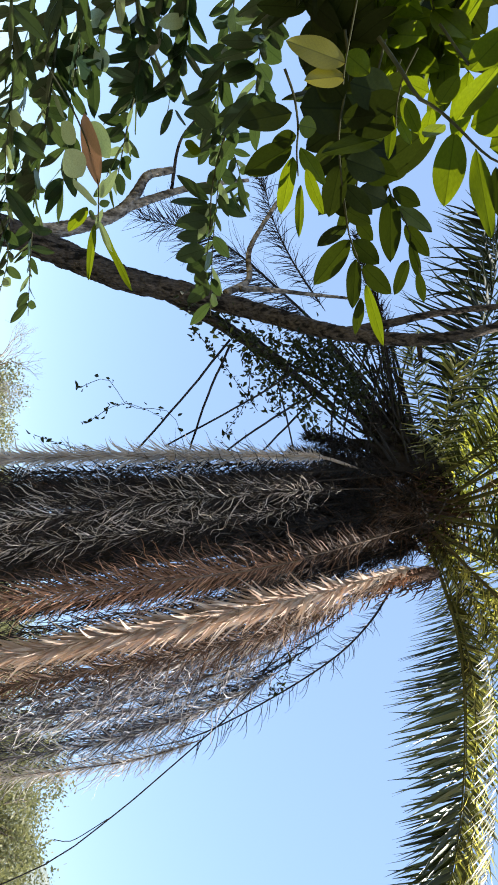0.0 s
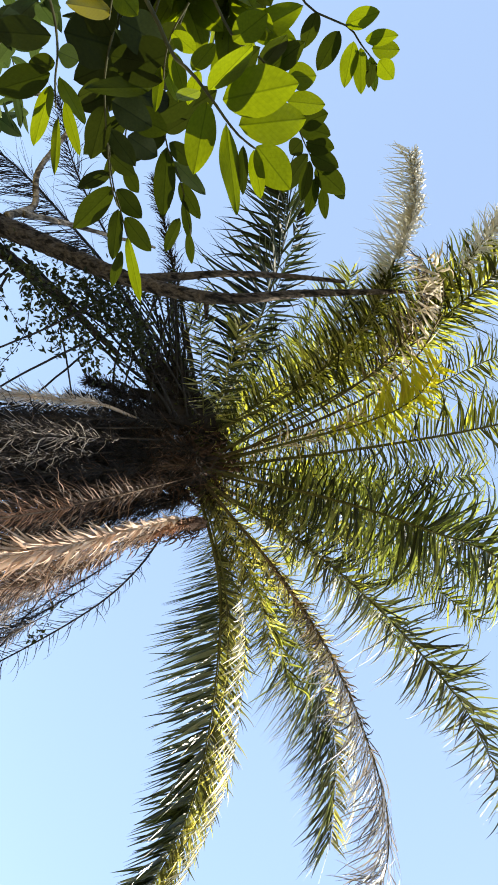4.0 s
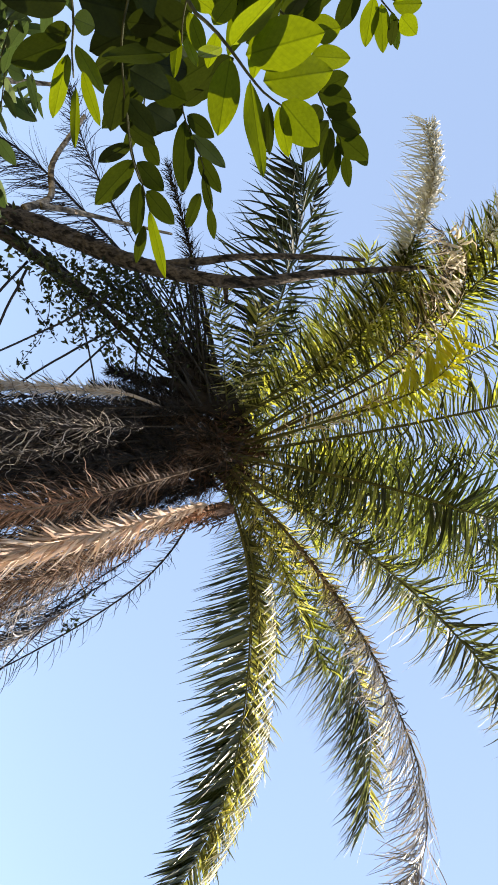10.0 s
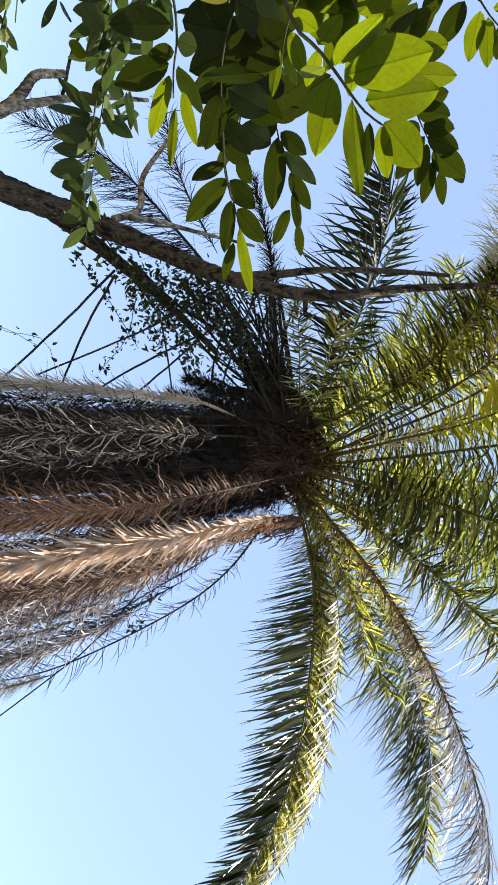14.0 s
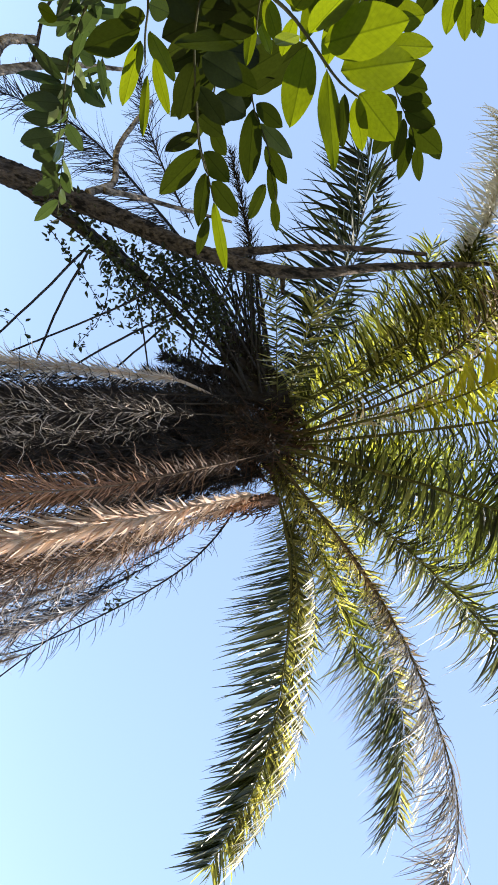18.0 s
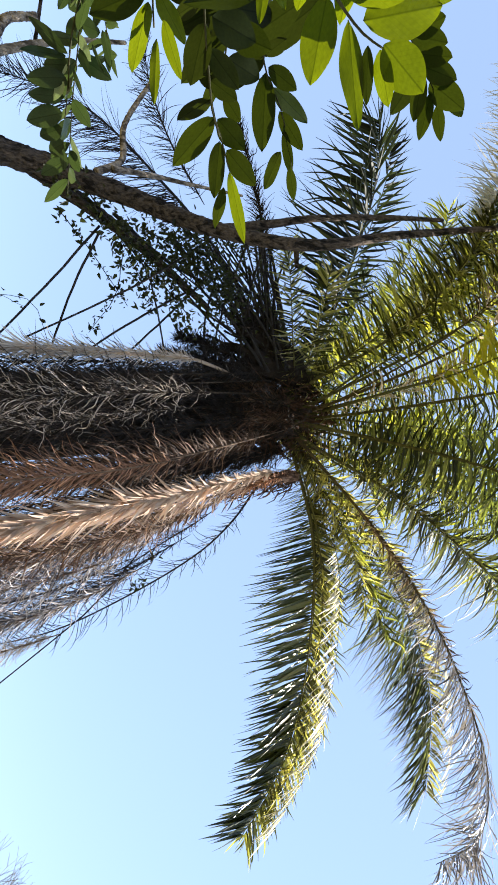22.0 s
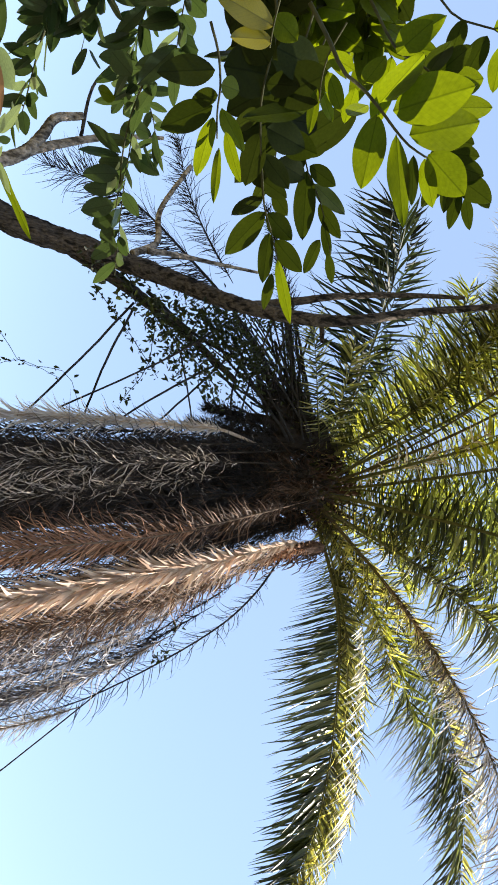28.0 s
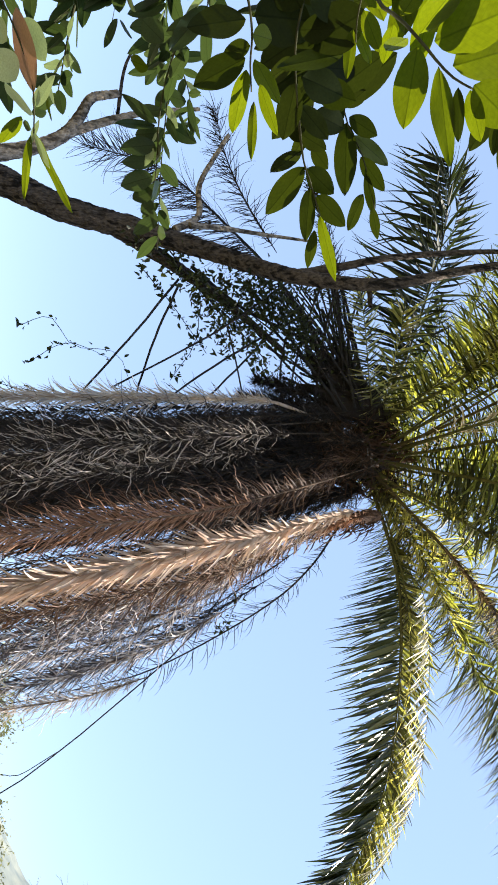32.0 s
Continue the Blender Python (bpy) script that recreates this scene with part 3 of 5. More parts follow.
# Added pale leaflets, here and next line, stand in for sun glints
plume("frond", [(1.019, 4.100, 5.433), (1.523, 3.900, 5.573), (2.010, 3.740, 5.571), (2.800, 3.640, 5.466), (3.436, 3.640, 5.300), (4.049, 3.700, 4.903)], 60, 0.33, 54, (-95, -85, -75), 0.35, 0.0125, 0.40, taper=0.1, seed=106, thick=0.004, stray=0.10, curl=0.15, lean=-0.5, twist=0.2, leaf=GLINT_PALM_LEAF)
plume("frond", [(1.072, 4.250, 5.743), (1.549, 4.200, 6.378), (2.418, 4.150, 7.184), (3.347, 4.120, 7.794), (4.243, 4.100, 8.113), (5.303, 4.100, 8.145)], 54, 0.31, 54, (-95, -85, -75), 0.35, 0.0135, 0.35, taper=0.2, seed=107, thick=0.004, stray=0.14, curl=0.15, lean=-0.5, twist=0.2, leaf=GLINT_PALM_LEAF)
plume("frond", [(0.977, 4.250, 5.472), (1.601, 4.100, 5.607), (2.208, 4.000, 5.637), (2.974, 3.900, 5.515), (3.588, 3.900, 5.355), (4.161, 3.950, 5.018)], 95, 0.44, 44.8, (40, 15, -15, -45), 1.7, 0.0079, 0.36, seed=6, thick=0.011, stray=0.16, leaf=OLIVE_PALM_LEAF, curl=0.28, wavy=0.14, lean=-0.4)
plume("frond", [(0.920, 4.350, 5.612), (1.606, 4.360, 6.331), (2.518, 4.400, 7.163), (3.449, 4.420, 7.776), (4.384, 4.420, 8.127), (5.561, 4.420, 8.178)], 170, 0.98, 80, (-92, -85, -76, -66), 0.25, 0.0205, 0.24, taper=0.4, seed=2, stray=0.06, curl=0.08, wavy=0.06, lean=-0.35, twist=0.3, slim=0.2, leaf=GREY_PALM_LEAF)
plume("frond", [(0.917, 4.330, 5.607), (1.597, 4.330, 6.315), (2.499, 4.360, 7.133), (3.424, 4.380, 7.744), (4.354, 4.380, 8.093), (5.523, 4.380, 8.144)], 140, 0.4, 58, (88, 70, 50, 25), 0.8, 0.0125, 0.26, taper=0.2, seed=102, stray=0.1, curl=0.16, lean=-0.4, thick=0.008, leaf=OLIVE_PALM_LEAF)
plume("frond", [(0.952, 4.300, 5.583), (1.382, 4.150, 5.835), (1.866, 4.000, 6.033), (2.448, 3.950, 6.201)], 120, 0.34, 66, (-85, -60, -20, 30), 0.5, 0.0075, 0.12, seed=161, thick=0.008, stray=0.12, curl=0.2, wavy=0.15, lean=-0.4, leaf=OLIVE_PALM_LEAF)
plume("frond", [(0.994, 4.400, 5.649), (1.466, 4.300, 5.827), (2.012, 4.200, 5.946), (2.585, 4.150, 6.051)], 110, 0.34, 66, (-85, -60, -20, 30), 0.5, 0.0075, 0.12, seed=162, thick=0.008, stray=0.12, curl=0.2, wavy=0.15, lean=-0.4, leaf=OLIVE_PALM_LEAF)
plume("frond", [(0.903, 4.250, 5.588), (1.304, 4.000, 5.883), (1.781, 3.750, 6.208), (2.333, 3.550, 6.458)], 120, 0.34, 66, (-85, -60, -20, 30), 0.5, 0.0075, 0.12, seed=163, thick=0.008, stray=0.12, curl=0.2, wavy=0.15, lean=-0.4, leaf=OLIVE_PALM_LEAF)
plume("frond", [(0.733, 4.300, 5.675), (0.924, 3.800, 6.006), (1.110, 3.400, 6.357), (1.259, 3.000, 6.715)], 120, 0.34, 66, (-85, -60, -20, 30), 0.5, 0.0075, 0.12, seed=164, thick=0.008, stray=0.12, curl=0.2, wavy=0.15, lean=-0.4, leaf=OLIVE_PALM_LEAF)
plume("frond", [(0.945, 4.350, 5.600), (1.573, 4.200, 5.964), (2.248, 4.100, 6.370), (2.882, 4.000, 6.634)], 123, 0.51, 67.2, (40, 15, -15, -45), 1.7, 0.0099, 0.20, seed=16, thick=0.012, stray=0.14, curl=0.28, wavy=0.14, lean=-0.4)
plume("frond", [(0.800, 4.200, 5.533), (1.189, 3.700, 6.079), (1.574, 3.200, 6.410), (2.092, 2.700, 6.758), (2.544, 2.300, 6.951), (3.368, 1.900, 7.173)], 198, 0.6, 73.92, (40, 15, -15, -45), 1.7, 0.0097, 0.27, taper=0.45, seed=3, stray=0.12, leaf=GREY_PALM_LEAF, curl=0.28, wavy=0.14, lean=-0.4)
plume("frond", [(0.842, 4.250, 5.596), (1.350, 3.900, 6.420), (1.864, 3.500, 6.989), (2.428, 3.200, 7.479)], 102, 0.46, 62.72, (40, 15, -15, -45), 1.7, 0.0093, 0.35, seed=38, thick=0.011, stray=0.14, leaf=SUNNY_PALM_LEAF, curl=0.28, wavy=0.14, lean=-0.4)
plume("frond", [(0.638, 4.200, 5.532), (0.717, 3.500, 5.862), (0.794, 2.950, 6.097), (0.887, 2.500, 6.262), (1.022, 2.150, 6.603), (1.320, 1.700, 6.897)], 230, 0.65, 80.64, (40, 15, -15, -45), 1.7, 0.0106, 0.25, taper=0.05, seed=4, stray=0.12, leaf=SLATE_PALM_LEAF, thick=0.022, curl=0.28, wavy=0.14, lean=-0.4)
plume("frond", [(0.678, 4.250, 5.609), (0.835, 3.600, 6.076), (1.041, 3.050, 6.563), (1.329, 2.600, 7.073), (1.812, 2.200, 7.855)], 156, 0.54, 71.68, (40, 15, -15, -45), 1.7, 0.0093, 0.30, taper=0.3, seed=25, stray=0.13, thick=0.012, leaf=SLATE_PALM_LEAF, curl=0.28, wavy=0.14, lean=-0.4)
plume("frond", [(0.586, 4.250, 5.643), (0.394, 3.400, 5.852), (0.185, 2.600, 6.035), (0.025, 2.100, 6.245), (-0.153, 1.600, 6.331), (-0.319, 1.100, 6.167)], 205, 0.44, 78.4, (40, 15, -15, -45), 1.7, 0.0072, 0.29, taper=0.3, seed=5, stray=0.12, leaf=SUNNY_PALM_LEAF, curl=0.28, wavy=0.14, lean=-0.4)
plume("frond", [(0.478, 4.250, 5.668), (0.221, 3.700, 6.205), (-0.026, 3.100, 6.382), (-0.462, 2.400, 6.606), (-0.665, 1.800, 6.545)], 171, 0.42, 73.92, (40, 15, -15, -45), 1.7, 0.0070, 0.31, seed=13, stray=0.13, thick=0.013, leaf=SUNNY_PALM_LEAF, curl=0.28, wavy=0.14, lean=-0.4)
plume("frond", [(0.306, 4.300, 5.527), (-0.192, 3.750, 6.053), (-0.786, 3.400, 6.401), (-1.332, 3.200, 6.482), (-1.758, 3.050, 6.441), (-2.077, 2.950, 6.157)], 180, 0.42, 69.44, (40, 15, -15, -45), 1.7, 0.0077, 0.31, end=0.62, seed=7, curl=0.28, wavy=0.14, lean=-0.4)
plume("frond", [(0.422, 4.200, 5.608), (-0.268, 3.300, 6.306), (-0.929, 2.600, 6.549), (-1.353, 2.100, 6.540), (-1.657, 1.800, 6.267)], 189, 0.52, 69.44, (40, 15, -15, -45), 1.7, 0.0092, 0.33, end=0.76, seed=8, curl=0.28, wavy=0.14, lean=-0.4)
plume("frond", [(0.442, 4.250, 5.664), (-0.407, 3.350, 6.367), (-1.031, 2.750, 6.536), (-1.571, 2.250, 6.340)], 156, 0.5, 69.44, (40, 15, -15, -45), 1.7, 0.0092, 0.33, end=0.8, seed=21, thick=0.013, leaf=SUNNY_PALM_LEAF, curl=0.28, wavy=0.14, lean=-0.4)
plume("frond", [(0.297, 4.450, 5.566), (-0.317, 4.450, 5.939), (-0.990, 4.400, 6.176), (-1.573, 4.350, 6.300), (-2.144, 4.350, 6.301)], 95, 0.9, 85.12, (-70, -50, -30), 0.2, 0.0143, 0.31, taper=0.45, stray=0.07, seed=9, leaf=SHADED_PALM_LEAF, curl=0.28, wavy=0.14, lean=0.1)
plume("frond", [(0.307, 4.450, 5.594), (-0.335, 4.400, 5.948), (-1.020, 4.400, 6.253), (-1.606, 4.350, 6.430), (-2.098, 4.350, 6.458)], 47, 0.41, 67.2, (40, 70), 1.3, 0.0129, 0.4, stray=0.10, seed=90, thick=0.009, leaf=SHADED_PALM_LEAF, curl=0.28, wavy=0.14, lean=0.1)
plume("frond", [(0.259, 4.300, 5.391), (-0.135, 4.150, 5.214), (-0.494, 4.100, 5.122), (-0.831, 4.050, 5.010)], 80, 0.22, 74, (-85, -60, 60, 85), 0.1, 0.0068, 0.12, seed=10, thick=0.010, taper=0.2, stray=0.08, curl=0.12, leaf=PALM_LEAF)
plume("frond", [(0.326, 4.350, 5.506), (-0.059, 4.250, 5.537), (-0.412, 4.200, 5.593), (-0.707, 4.150, 5.606)], 90, 0.32, 70, (-85, -50, 40, 80), 0.5, 0.0085, 0.15, seed=110, thick=0.009, taper=0.3, stray=0.12, curl=0.2, wavy=0.15, leaf=PALM_LEAF)
plume("frond", [(0.333, 4.400, 5.620), (-0.181, 4.000, 6.030), (-0.727, 3.750, 6.401), (-1.277, 3.600, 6.428)], 156, 0.5, 71.68, (40, 15, -15, -45), 1.7, 0.0087, 0.23, seed=11, thick=0.013, curl=0.28, wavy=0.14, lean=-0.4)
plume("frond", [(0.321, 4.300, 5.501), (-0.263, 3.900, 6.168), (-0.801, 3.500, 6.554), (-1.366, 3.200, 6.524)], 164, 0.46, 71.68, (40, 15, -15, -45), 1.7, 0.0082, 0.30, seed=28, thick=0.013, curl=0.28, wavy=0.14, lean=-0.4)
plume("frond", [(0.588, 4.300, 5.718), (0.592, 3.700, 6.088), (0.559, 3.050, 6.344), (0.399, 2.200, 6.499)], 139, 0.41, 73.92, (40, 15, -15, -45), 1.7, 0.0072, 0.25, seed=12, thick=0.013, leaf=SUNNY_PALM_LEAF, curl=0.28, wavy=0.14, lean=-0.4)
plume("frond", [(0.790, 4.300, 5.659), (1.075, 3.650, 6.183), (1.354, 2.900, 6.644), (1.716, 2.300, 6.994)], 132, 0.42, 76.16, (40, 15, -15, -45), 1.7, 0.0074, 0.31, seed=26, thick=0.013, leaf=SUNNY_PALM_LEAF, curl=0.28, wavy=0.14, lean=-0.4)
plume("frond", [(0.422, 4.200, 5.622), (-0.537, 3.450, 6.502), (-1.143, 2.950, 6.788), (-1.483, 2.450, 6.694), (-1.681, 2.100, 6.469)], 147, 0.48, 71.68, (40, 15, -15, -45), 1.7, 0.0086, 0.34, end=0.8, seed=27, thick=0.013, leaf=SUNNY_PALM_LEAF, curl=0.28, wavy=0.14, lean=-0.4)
# fronds on the far side of the crown
plume("frond", [(0.370, 4.600, 5.805), (-0.489, 4.650, 6.815), (-1.392, 4.700, 7.457)], 125, 0.42, 66, (-80, -40, 0, 40), 1.0, 0.0095, 0.15, seed=500, thick=0.011, stray=0.14, curl=0.25, wavy=0.14, lean=-0.4, leaf=PALM_LEAF)
plume("frond", [(0.479, 4.600, 5.910), (-0.151, 4.550, 7.119), (-0.927, 4.500, 8.288)], 125, 0.42, 66, (-80, -40, 0, 40), 1.0, 0.0095, 0.15, seed=501, thick=0.011, stray=0.14, curl=0.25, wavy=0.14, lean=-0.4, leaf=SLATE_PALM_LEAF)
plume("frond", [(0.590, 4.600, 5.957), (0.306, 4.450, 7.357), (-0.078, 4.300, 9.223)], 125, 0.42, 66, (-80, -40, 0, 40), 1.0, 0.0095, 0.15, seed=502, thick=0.011, stray=0.14, curl=0.25, wavy=0.14, lean=-0.4, leaf=PALM_LEAF)
plume("frond", [(0.374, 4.650, 5.836), (-0.210, 4.700, 6.374), (-0.834, 4.750, 6.707)], 125, 0.42, 66, (-80, -40, 0, 40), 1.0, 0.0095, 0.15, seed=503, thick=0.011, stray=0.14, curl=0.25, wavy=0.14, lean=-0.4, leaf=SLATE_PALM_LEAF)
# steep young fronds in the heart of the crown
rng = random.Random(19)
for k in range(4):
    a = radians(-175 + 90 * k)
    way = Vector((math.cos(a), math.sin(a), 0))
    out, up = rng.uniform(0.9, 1.5), rng.uniform(0.9, 1.6)
    plume("frond", [CROWN + way * 0.25 + UP * 0.3, CROWN + way * out * 0.55 + UP * up * 0.75, CROWN + way * out + UP * up], 75, 0.5, 72, (40, 10, -20), 1.4, 0.012, 0.2, lean=-0.5, seed=400 + k, thick=0.011)
# white tips with sun glare put into their colour, then ageing fronds
plume("frond", [(-1.124, 3.350, 6.492), (-1.378, 3.180, 6.479), (-1.755, 3.000, 6.374), (-2.097, 2.900, 6.069)], 110, 0.42, 76, (-80, -60, -40), 0.15, 0.0068, 0.05, stray=0.14, curl=0.18, seed=22, thick=0.010, lean=-0.5, leaf=GLARE_LEAF, joined=False, label="white frond tip with sun glare painted in")
plume("frond", [(-1.295, 3.150, 6.445), (-1.726, 2.980, 6.363), (-2.071, 2.880, 6.127)], 150, 0.16, 60, (-60, -20, 20, 60), 0.9, 0.013, 0.05, stray=0.4, curl=0.9, seed=122, thick=0.006, lean=-0.5, leaf=GLARE_LEAF, joined=False)
plume("frond", [(-1.126, 2.500, 6.758), (-1.295, 2.100, 6.441), (-1.473, 1.900, 6.334), (-1.625, 1.750, 6.127)], 85, 0.26, 58, (-50, -10, 30), 0.9, 0.0075, 0.05, stray=0.25, curl=0.7, seed=23, thick=0.010, lean=-0.5, leaf=GLARE_LEAF, joined=False, label="white frond tip with sun glare painted in")
plume("frond", [(-1.178, 2.600, 6.526), (-1.418, 2.350, 6.407), (-1.585, 2.150, 6.376)], 80, 0.26, 58, (-50, -10, 30), 0.9, 0.0075, 0.05, stray=0.22, curl=0.6, seed=24, thick=0.010, lean=-0.5, leaf=GLARE_LEAF, joined=False)
plume("frond", [(-0.417, 2.100, 6.685), (-0.541, 1.900, 6.574), (-0.620, 1.750, 6.362)], 40, 0.2, 60, (-40, 0, 40), 0.6, 0.011, 0.05, stray=0.25, curl=0.4, seed=124, thick=0.007, lean=-0.5, leaf=GLARE_LEAF, joined=False)
plume("frond", [(0.849, 4.200, 5.503), (1.537, 3.700, 5.946), (2.067, 3.200, 6.050), (2.586, 2.800, 6.065), (3.205, 2.550, 6.143), (3.738, 2.500, 6.064), (3.693, 2.500, 5.487)], 210, 0.52, 62, (-90, -75, -60, -40), 1.9, 0.0045, 0.34, stray=0.18, curl=0.45, taper=0.1, seed=17, thick=0.017, fold=0, leaf=WITHERED_LEAF, stem=DARK_RACHIS, label="withered frond with curled pale leaflets")
plume("frond", [(1.329, 3.800, 5.785), (1.754, 3.500, 5.987), (2.227, 3.100, 6.103), (2.869, 2.750, 6.207)], 120, 0.2, 48, (-40, 10, 50), 0.6, 0.0045, 0.02, stray=0.4, curl=0.7, seed=29, thick=0.012, fold=0, leaf=BROWN_LEAF, stem=DEAD_RACHIS, joined=False, label="brown tangle of curled leaflets on the withered frond")
plume("frond", [(0.524, 4.200, 5.624), (0.272, 3.400, 5.616), (0.091, 2.850, 5.681), (-0.111, 2.400, 5.636), (-0.374, 2.100, 5.451)], 40, 0.4, 62, (10, -30, -60), 0.9, 0.014, 0.52, seed=18, stray=0.12, leaf=YELLOW_LEAF, label="yellowing frond")
plume("frond", [(0.452, 4.100, 5.612), (0.066, 3.400, 5.965), (-0.256, 2.950, 6.188), (-0.620, 2.600, 6.153), (-0.954, 2.400, 5.909), (-1.083, 2.350, 5.525)], 30, 0.36, 58, (-88, -75, -60), 0.6, 0.0095, 0.46, stray=0.12, curl=0.4, seed=19, taper=0.2, leaf=DRY_LEAF, stem=DARK_RACHIS, label="dry buff frond with curled leaflets")
plume("frond", [(0.402, 4.000, 5.648), (-0.137, 3.300, 6.046), (-0.564, 2.900, 6.232), (-0.946, 2.550, 6.043), (-1.108, 2.400, 5.531)], 80, 0.36, 60, (-80, -50, -20), 0.8, 0.0042, 0.46, stray=0.16, curl=0.3, seed=119, thick=0.012, leaf=BROWN_LEAF, stem=DARK_RACHIS)
plume("frond", [(0.499, 4.200, 5.692), (0.342, 3.700, 5.738), (0.193, 3.200, 5.716), (-0.006, 2.700, 5.522)], 30, 0.3, 40, (-20, 20), 0.4, 0.006, 0.3, stray=0.25, curl=0.4, seed=20, leaf=DRY_LEAF, stem=DARK_RACHIS)
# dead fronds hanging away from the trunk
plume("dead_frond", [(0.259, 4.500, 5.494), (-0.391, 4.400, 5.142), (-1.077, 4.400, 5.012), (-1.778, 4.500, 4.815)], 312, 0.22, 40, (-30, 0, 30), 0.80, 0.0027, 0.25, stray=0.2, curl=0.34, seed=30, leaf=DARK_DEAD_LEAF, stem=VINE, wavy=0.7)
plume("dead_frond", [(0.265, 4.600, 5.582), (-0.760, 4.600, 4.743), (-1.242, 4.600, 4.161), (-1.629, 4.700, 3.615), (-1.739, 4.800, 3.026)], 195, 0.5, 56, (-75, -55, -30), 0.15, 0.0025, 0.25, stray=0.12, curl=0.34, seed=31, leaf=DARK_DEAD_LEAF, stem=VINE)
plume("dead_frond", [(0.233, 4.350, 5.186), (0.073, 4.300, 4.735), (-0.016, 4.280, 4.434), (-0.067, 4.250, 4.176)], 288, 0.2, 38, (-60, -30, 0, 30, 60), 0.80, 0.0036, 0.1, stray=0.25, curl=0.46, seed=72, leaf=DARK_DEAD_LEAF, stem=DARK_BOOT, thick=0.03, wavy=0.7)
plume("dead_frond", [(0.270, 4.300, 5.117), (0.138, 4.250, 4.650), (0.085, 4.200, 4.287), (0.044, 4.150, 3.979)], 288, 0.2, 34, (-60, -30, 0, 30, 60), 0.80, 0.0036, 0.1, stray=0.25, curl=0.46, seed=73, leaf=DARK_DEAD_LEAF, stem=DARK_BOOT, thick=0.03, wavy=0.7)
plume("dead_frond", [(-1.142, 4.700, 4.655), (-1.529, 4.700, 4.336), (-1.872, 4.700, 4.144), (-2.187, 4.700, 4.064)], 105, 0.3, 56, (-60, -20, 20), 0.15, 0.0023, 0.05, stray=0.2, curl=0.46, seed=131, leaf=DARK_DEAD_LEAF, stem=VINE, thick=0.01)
# Sunlight on this edge frond is put into its pale leaf colour
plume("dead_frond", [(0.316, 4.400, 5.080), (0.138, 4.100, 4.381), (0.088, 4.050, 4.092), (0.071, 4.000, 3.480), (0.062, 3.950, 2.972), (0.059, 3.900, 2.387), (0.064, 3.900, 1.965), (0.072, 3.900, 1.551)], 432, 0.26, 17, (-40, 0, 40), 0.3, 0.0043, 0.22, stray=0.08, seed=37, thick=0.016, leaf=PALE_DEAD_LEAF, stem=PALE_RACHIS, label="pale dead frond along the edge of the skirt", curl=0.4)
# Near-black fronds among these carry the skirt's shade in their colour
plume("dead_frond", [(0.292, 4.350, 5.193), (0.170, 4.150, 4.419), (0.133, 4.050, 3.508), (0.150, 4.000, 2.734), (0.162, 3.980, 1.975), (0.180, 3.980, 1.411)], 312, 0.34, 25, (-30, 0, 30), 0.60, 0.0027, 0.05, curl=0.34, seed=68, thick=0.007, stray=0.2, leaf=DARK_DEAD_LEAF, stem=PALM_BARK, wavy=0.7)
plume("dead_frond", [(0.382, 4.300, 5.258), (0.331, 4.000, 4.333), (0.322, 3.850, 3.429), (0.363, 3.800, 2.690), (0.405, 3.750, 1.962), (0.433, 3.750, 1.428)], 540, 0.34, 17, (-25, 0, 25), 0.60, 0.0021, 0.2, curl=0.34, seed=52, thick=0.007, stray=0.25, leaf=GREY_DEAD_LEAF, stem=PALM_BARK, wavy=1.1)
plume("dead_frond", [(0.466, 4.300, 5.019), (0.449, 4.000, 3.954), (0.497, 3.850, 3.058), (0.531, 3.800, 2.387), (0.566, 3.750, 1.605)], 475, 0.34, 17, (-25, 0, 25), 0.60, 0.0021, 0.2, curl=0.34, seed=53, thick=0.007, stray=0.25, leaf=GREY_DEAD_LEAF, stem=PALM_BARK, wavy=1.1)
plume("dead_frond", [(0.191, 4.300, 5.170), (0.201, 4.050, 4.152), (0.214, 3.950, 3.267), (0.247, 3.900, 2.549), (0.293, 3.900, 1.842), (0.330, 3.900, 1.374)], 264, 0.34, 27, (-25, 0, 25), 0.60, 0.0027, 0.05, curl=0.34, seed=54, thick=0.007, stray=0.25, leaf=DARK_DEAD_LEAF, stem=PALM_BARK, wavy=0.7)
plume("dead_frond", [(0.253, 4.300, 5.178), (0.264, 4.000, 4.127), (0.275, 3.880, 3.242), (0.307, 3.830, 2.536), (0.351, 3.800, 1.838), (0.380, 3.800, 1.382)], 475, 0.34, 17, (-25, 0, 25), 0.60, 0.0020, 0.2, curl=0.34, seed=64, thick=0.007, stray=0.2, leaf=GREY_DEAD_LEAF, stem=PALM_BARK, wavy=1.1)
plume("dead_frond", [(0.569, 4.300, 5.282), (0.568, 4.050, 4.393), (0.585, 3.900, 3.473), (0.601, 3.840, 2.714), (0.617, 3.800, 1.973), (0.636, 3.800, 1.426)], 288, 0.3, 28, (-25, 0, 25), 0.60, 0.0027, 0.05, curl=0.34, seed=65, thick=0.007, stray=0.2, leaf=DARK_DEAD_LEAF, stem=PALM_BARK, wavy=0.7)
plume("dead_frond", [(0.663, 4.200, 5.285), (0.691, 3.900, 4.564), (0.741, 3.800, 4.048), (0.768, 3.720, 3.564), (0.767, 3.680, 3.013), (0.754, 3.650, 2.368), (0.755, 3.650, 1.841), (0.752, 3.650, 1.437)], 276, 0.4, 42, (-30, 0, 30), 0.90, 0.0028, 0.1, curl=0.36, seed=32, thick=0.007, leaf=BROWN_DEAD_LEAF, stem=DEAD_RACHIS, wavy=0.7)
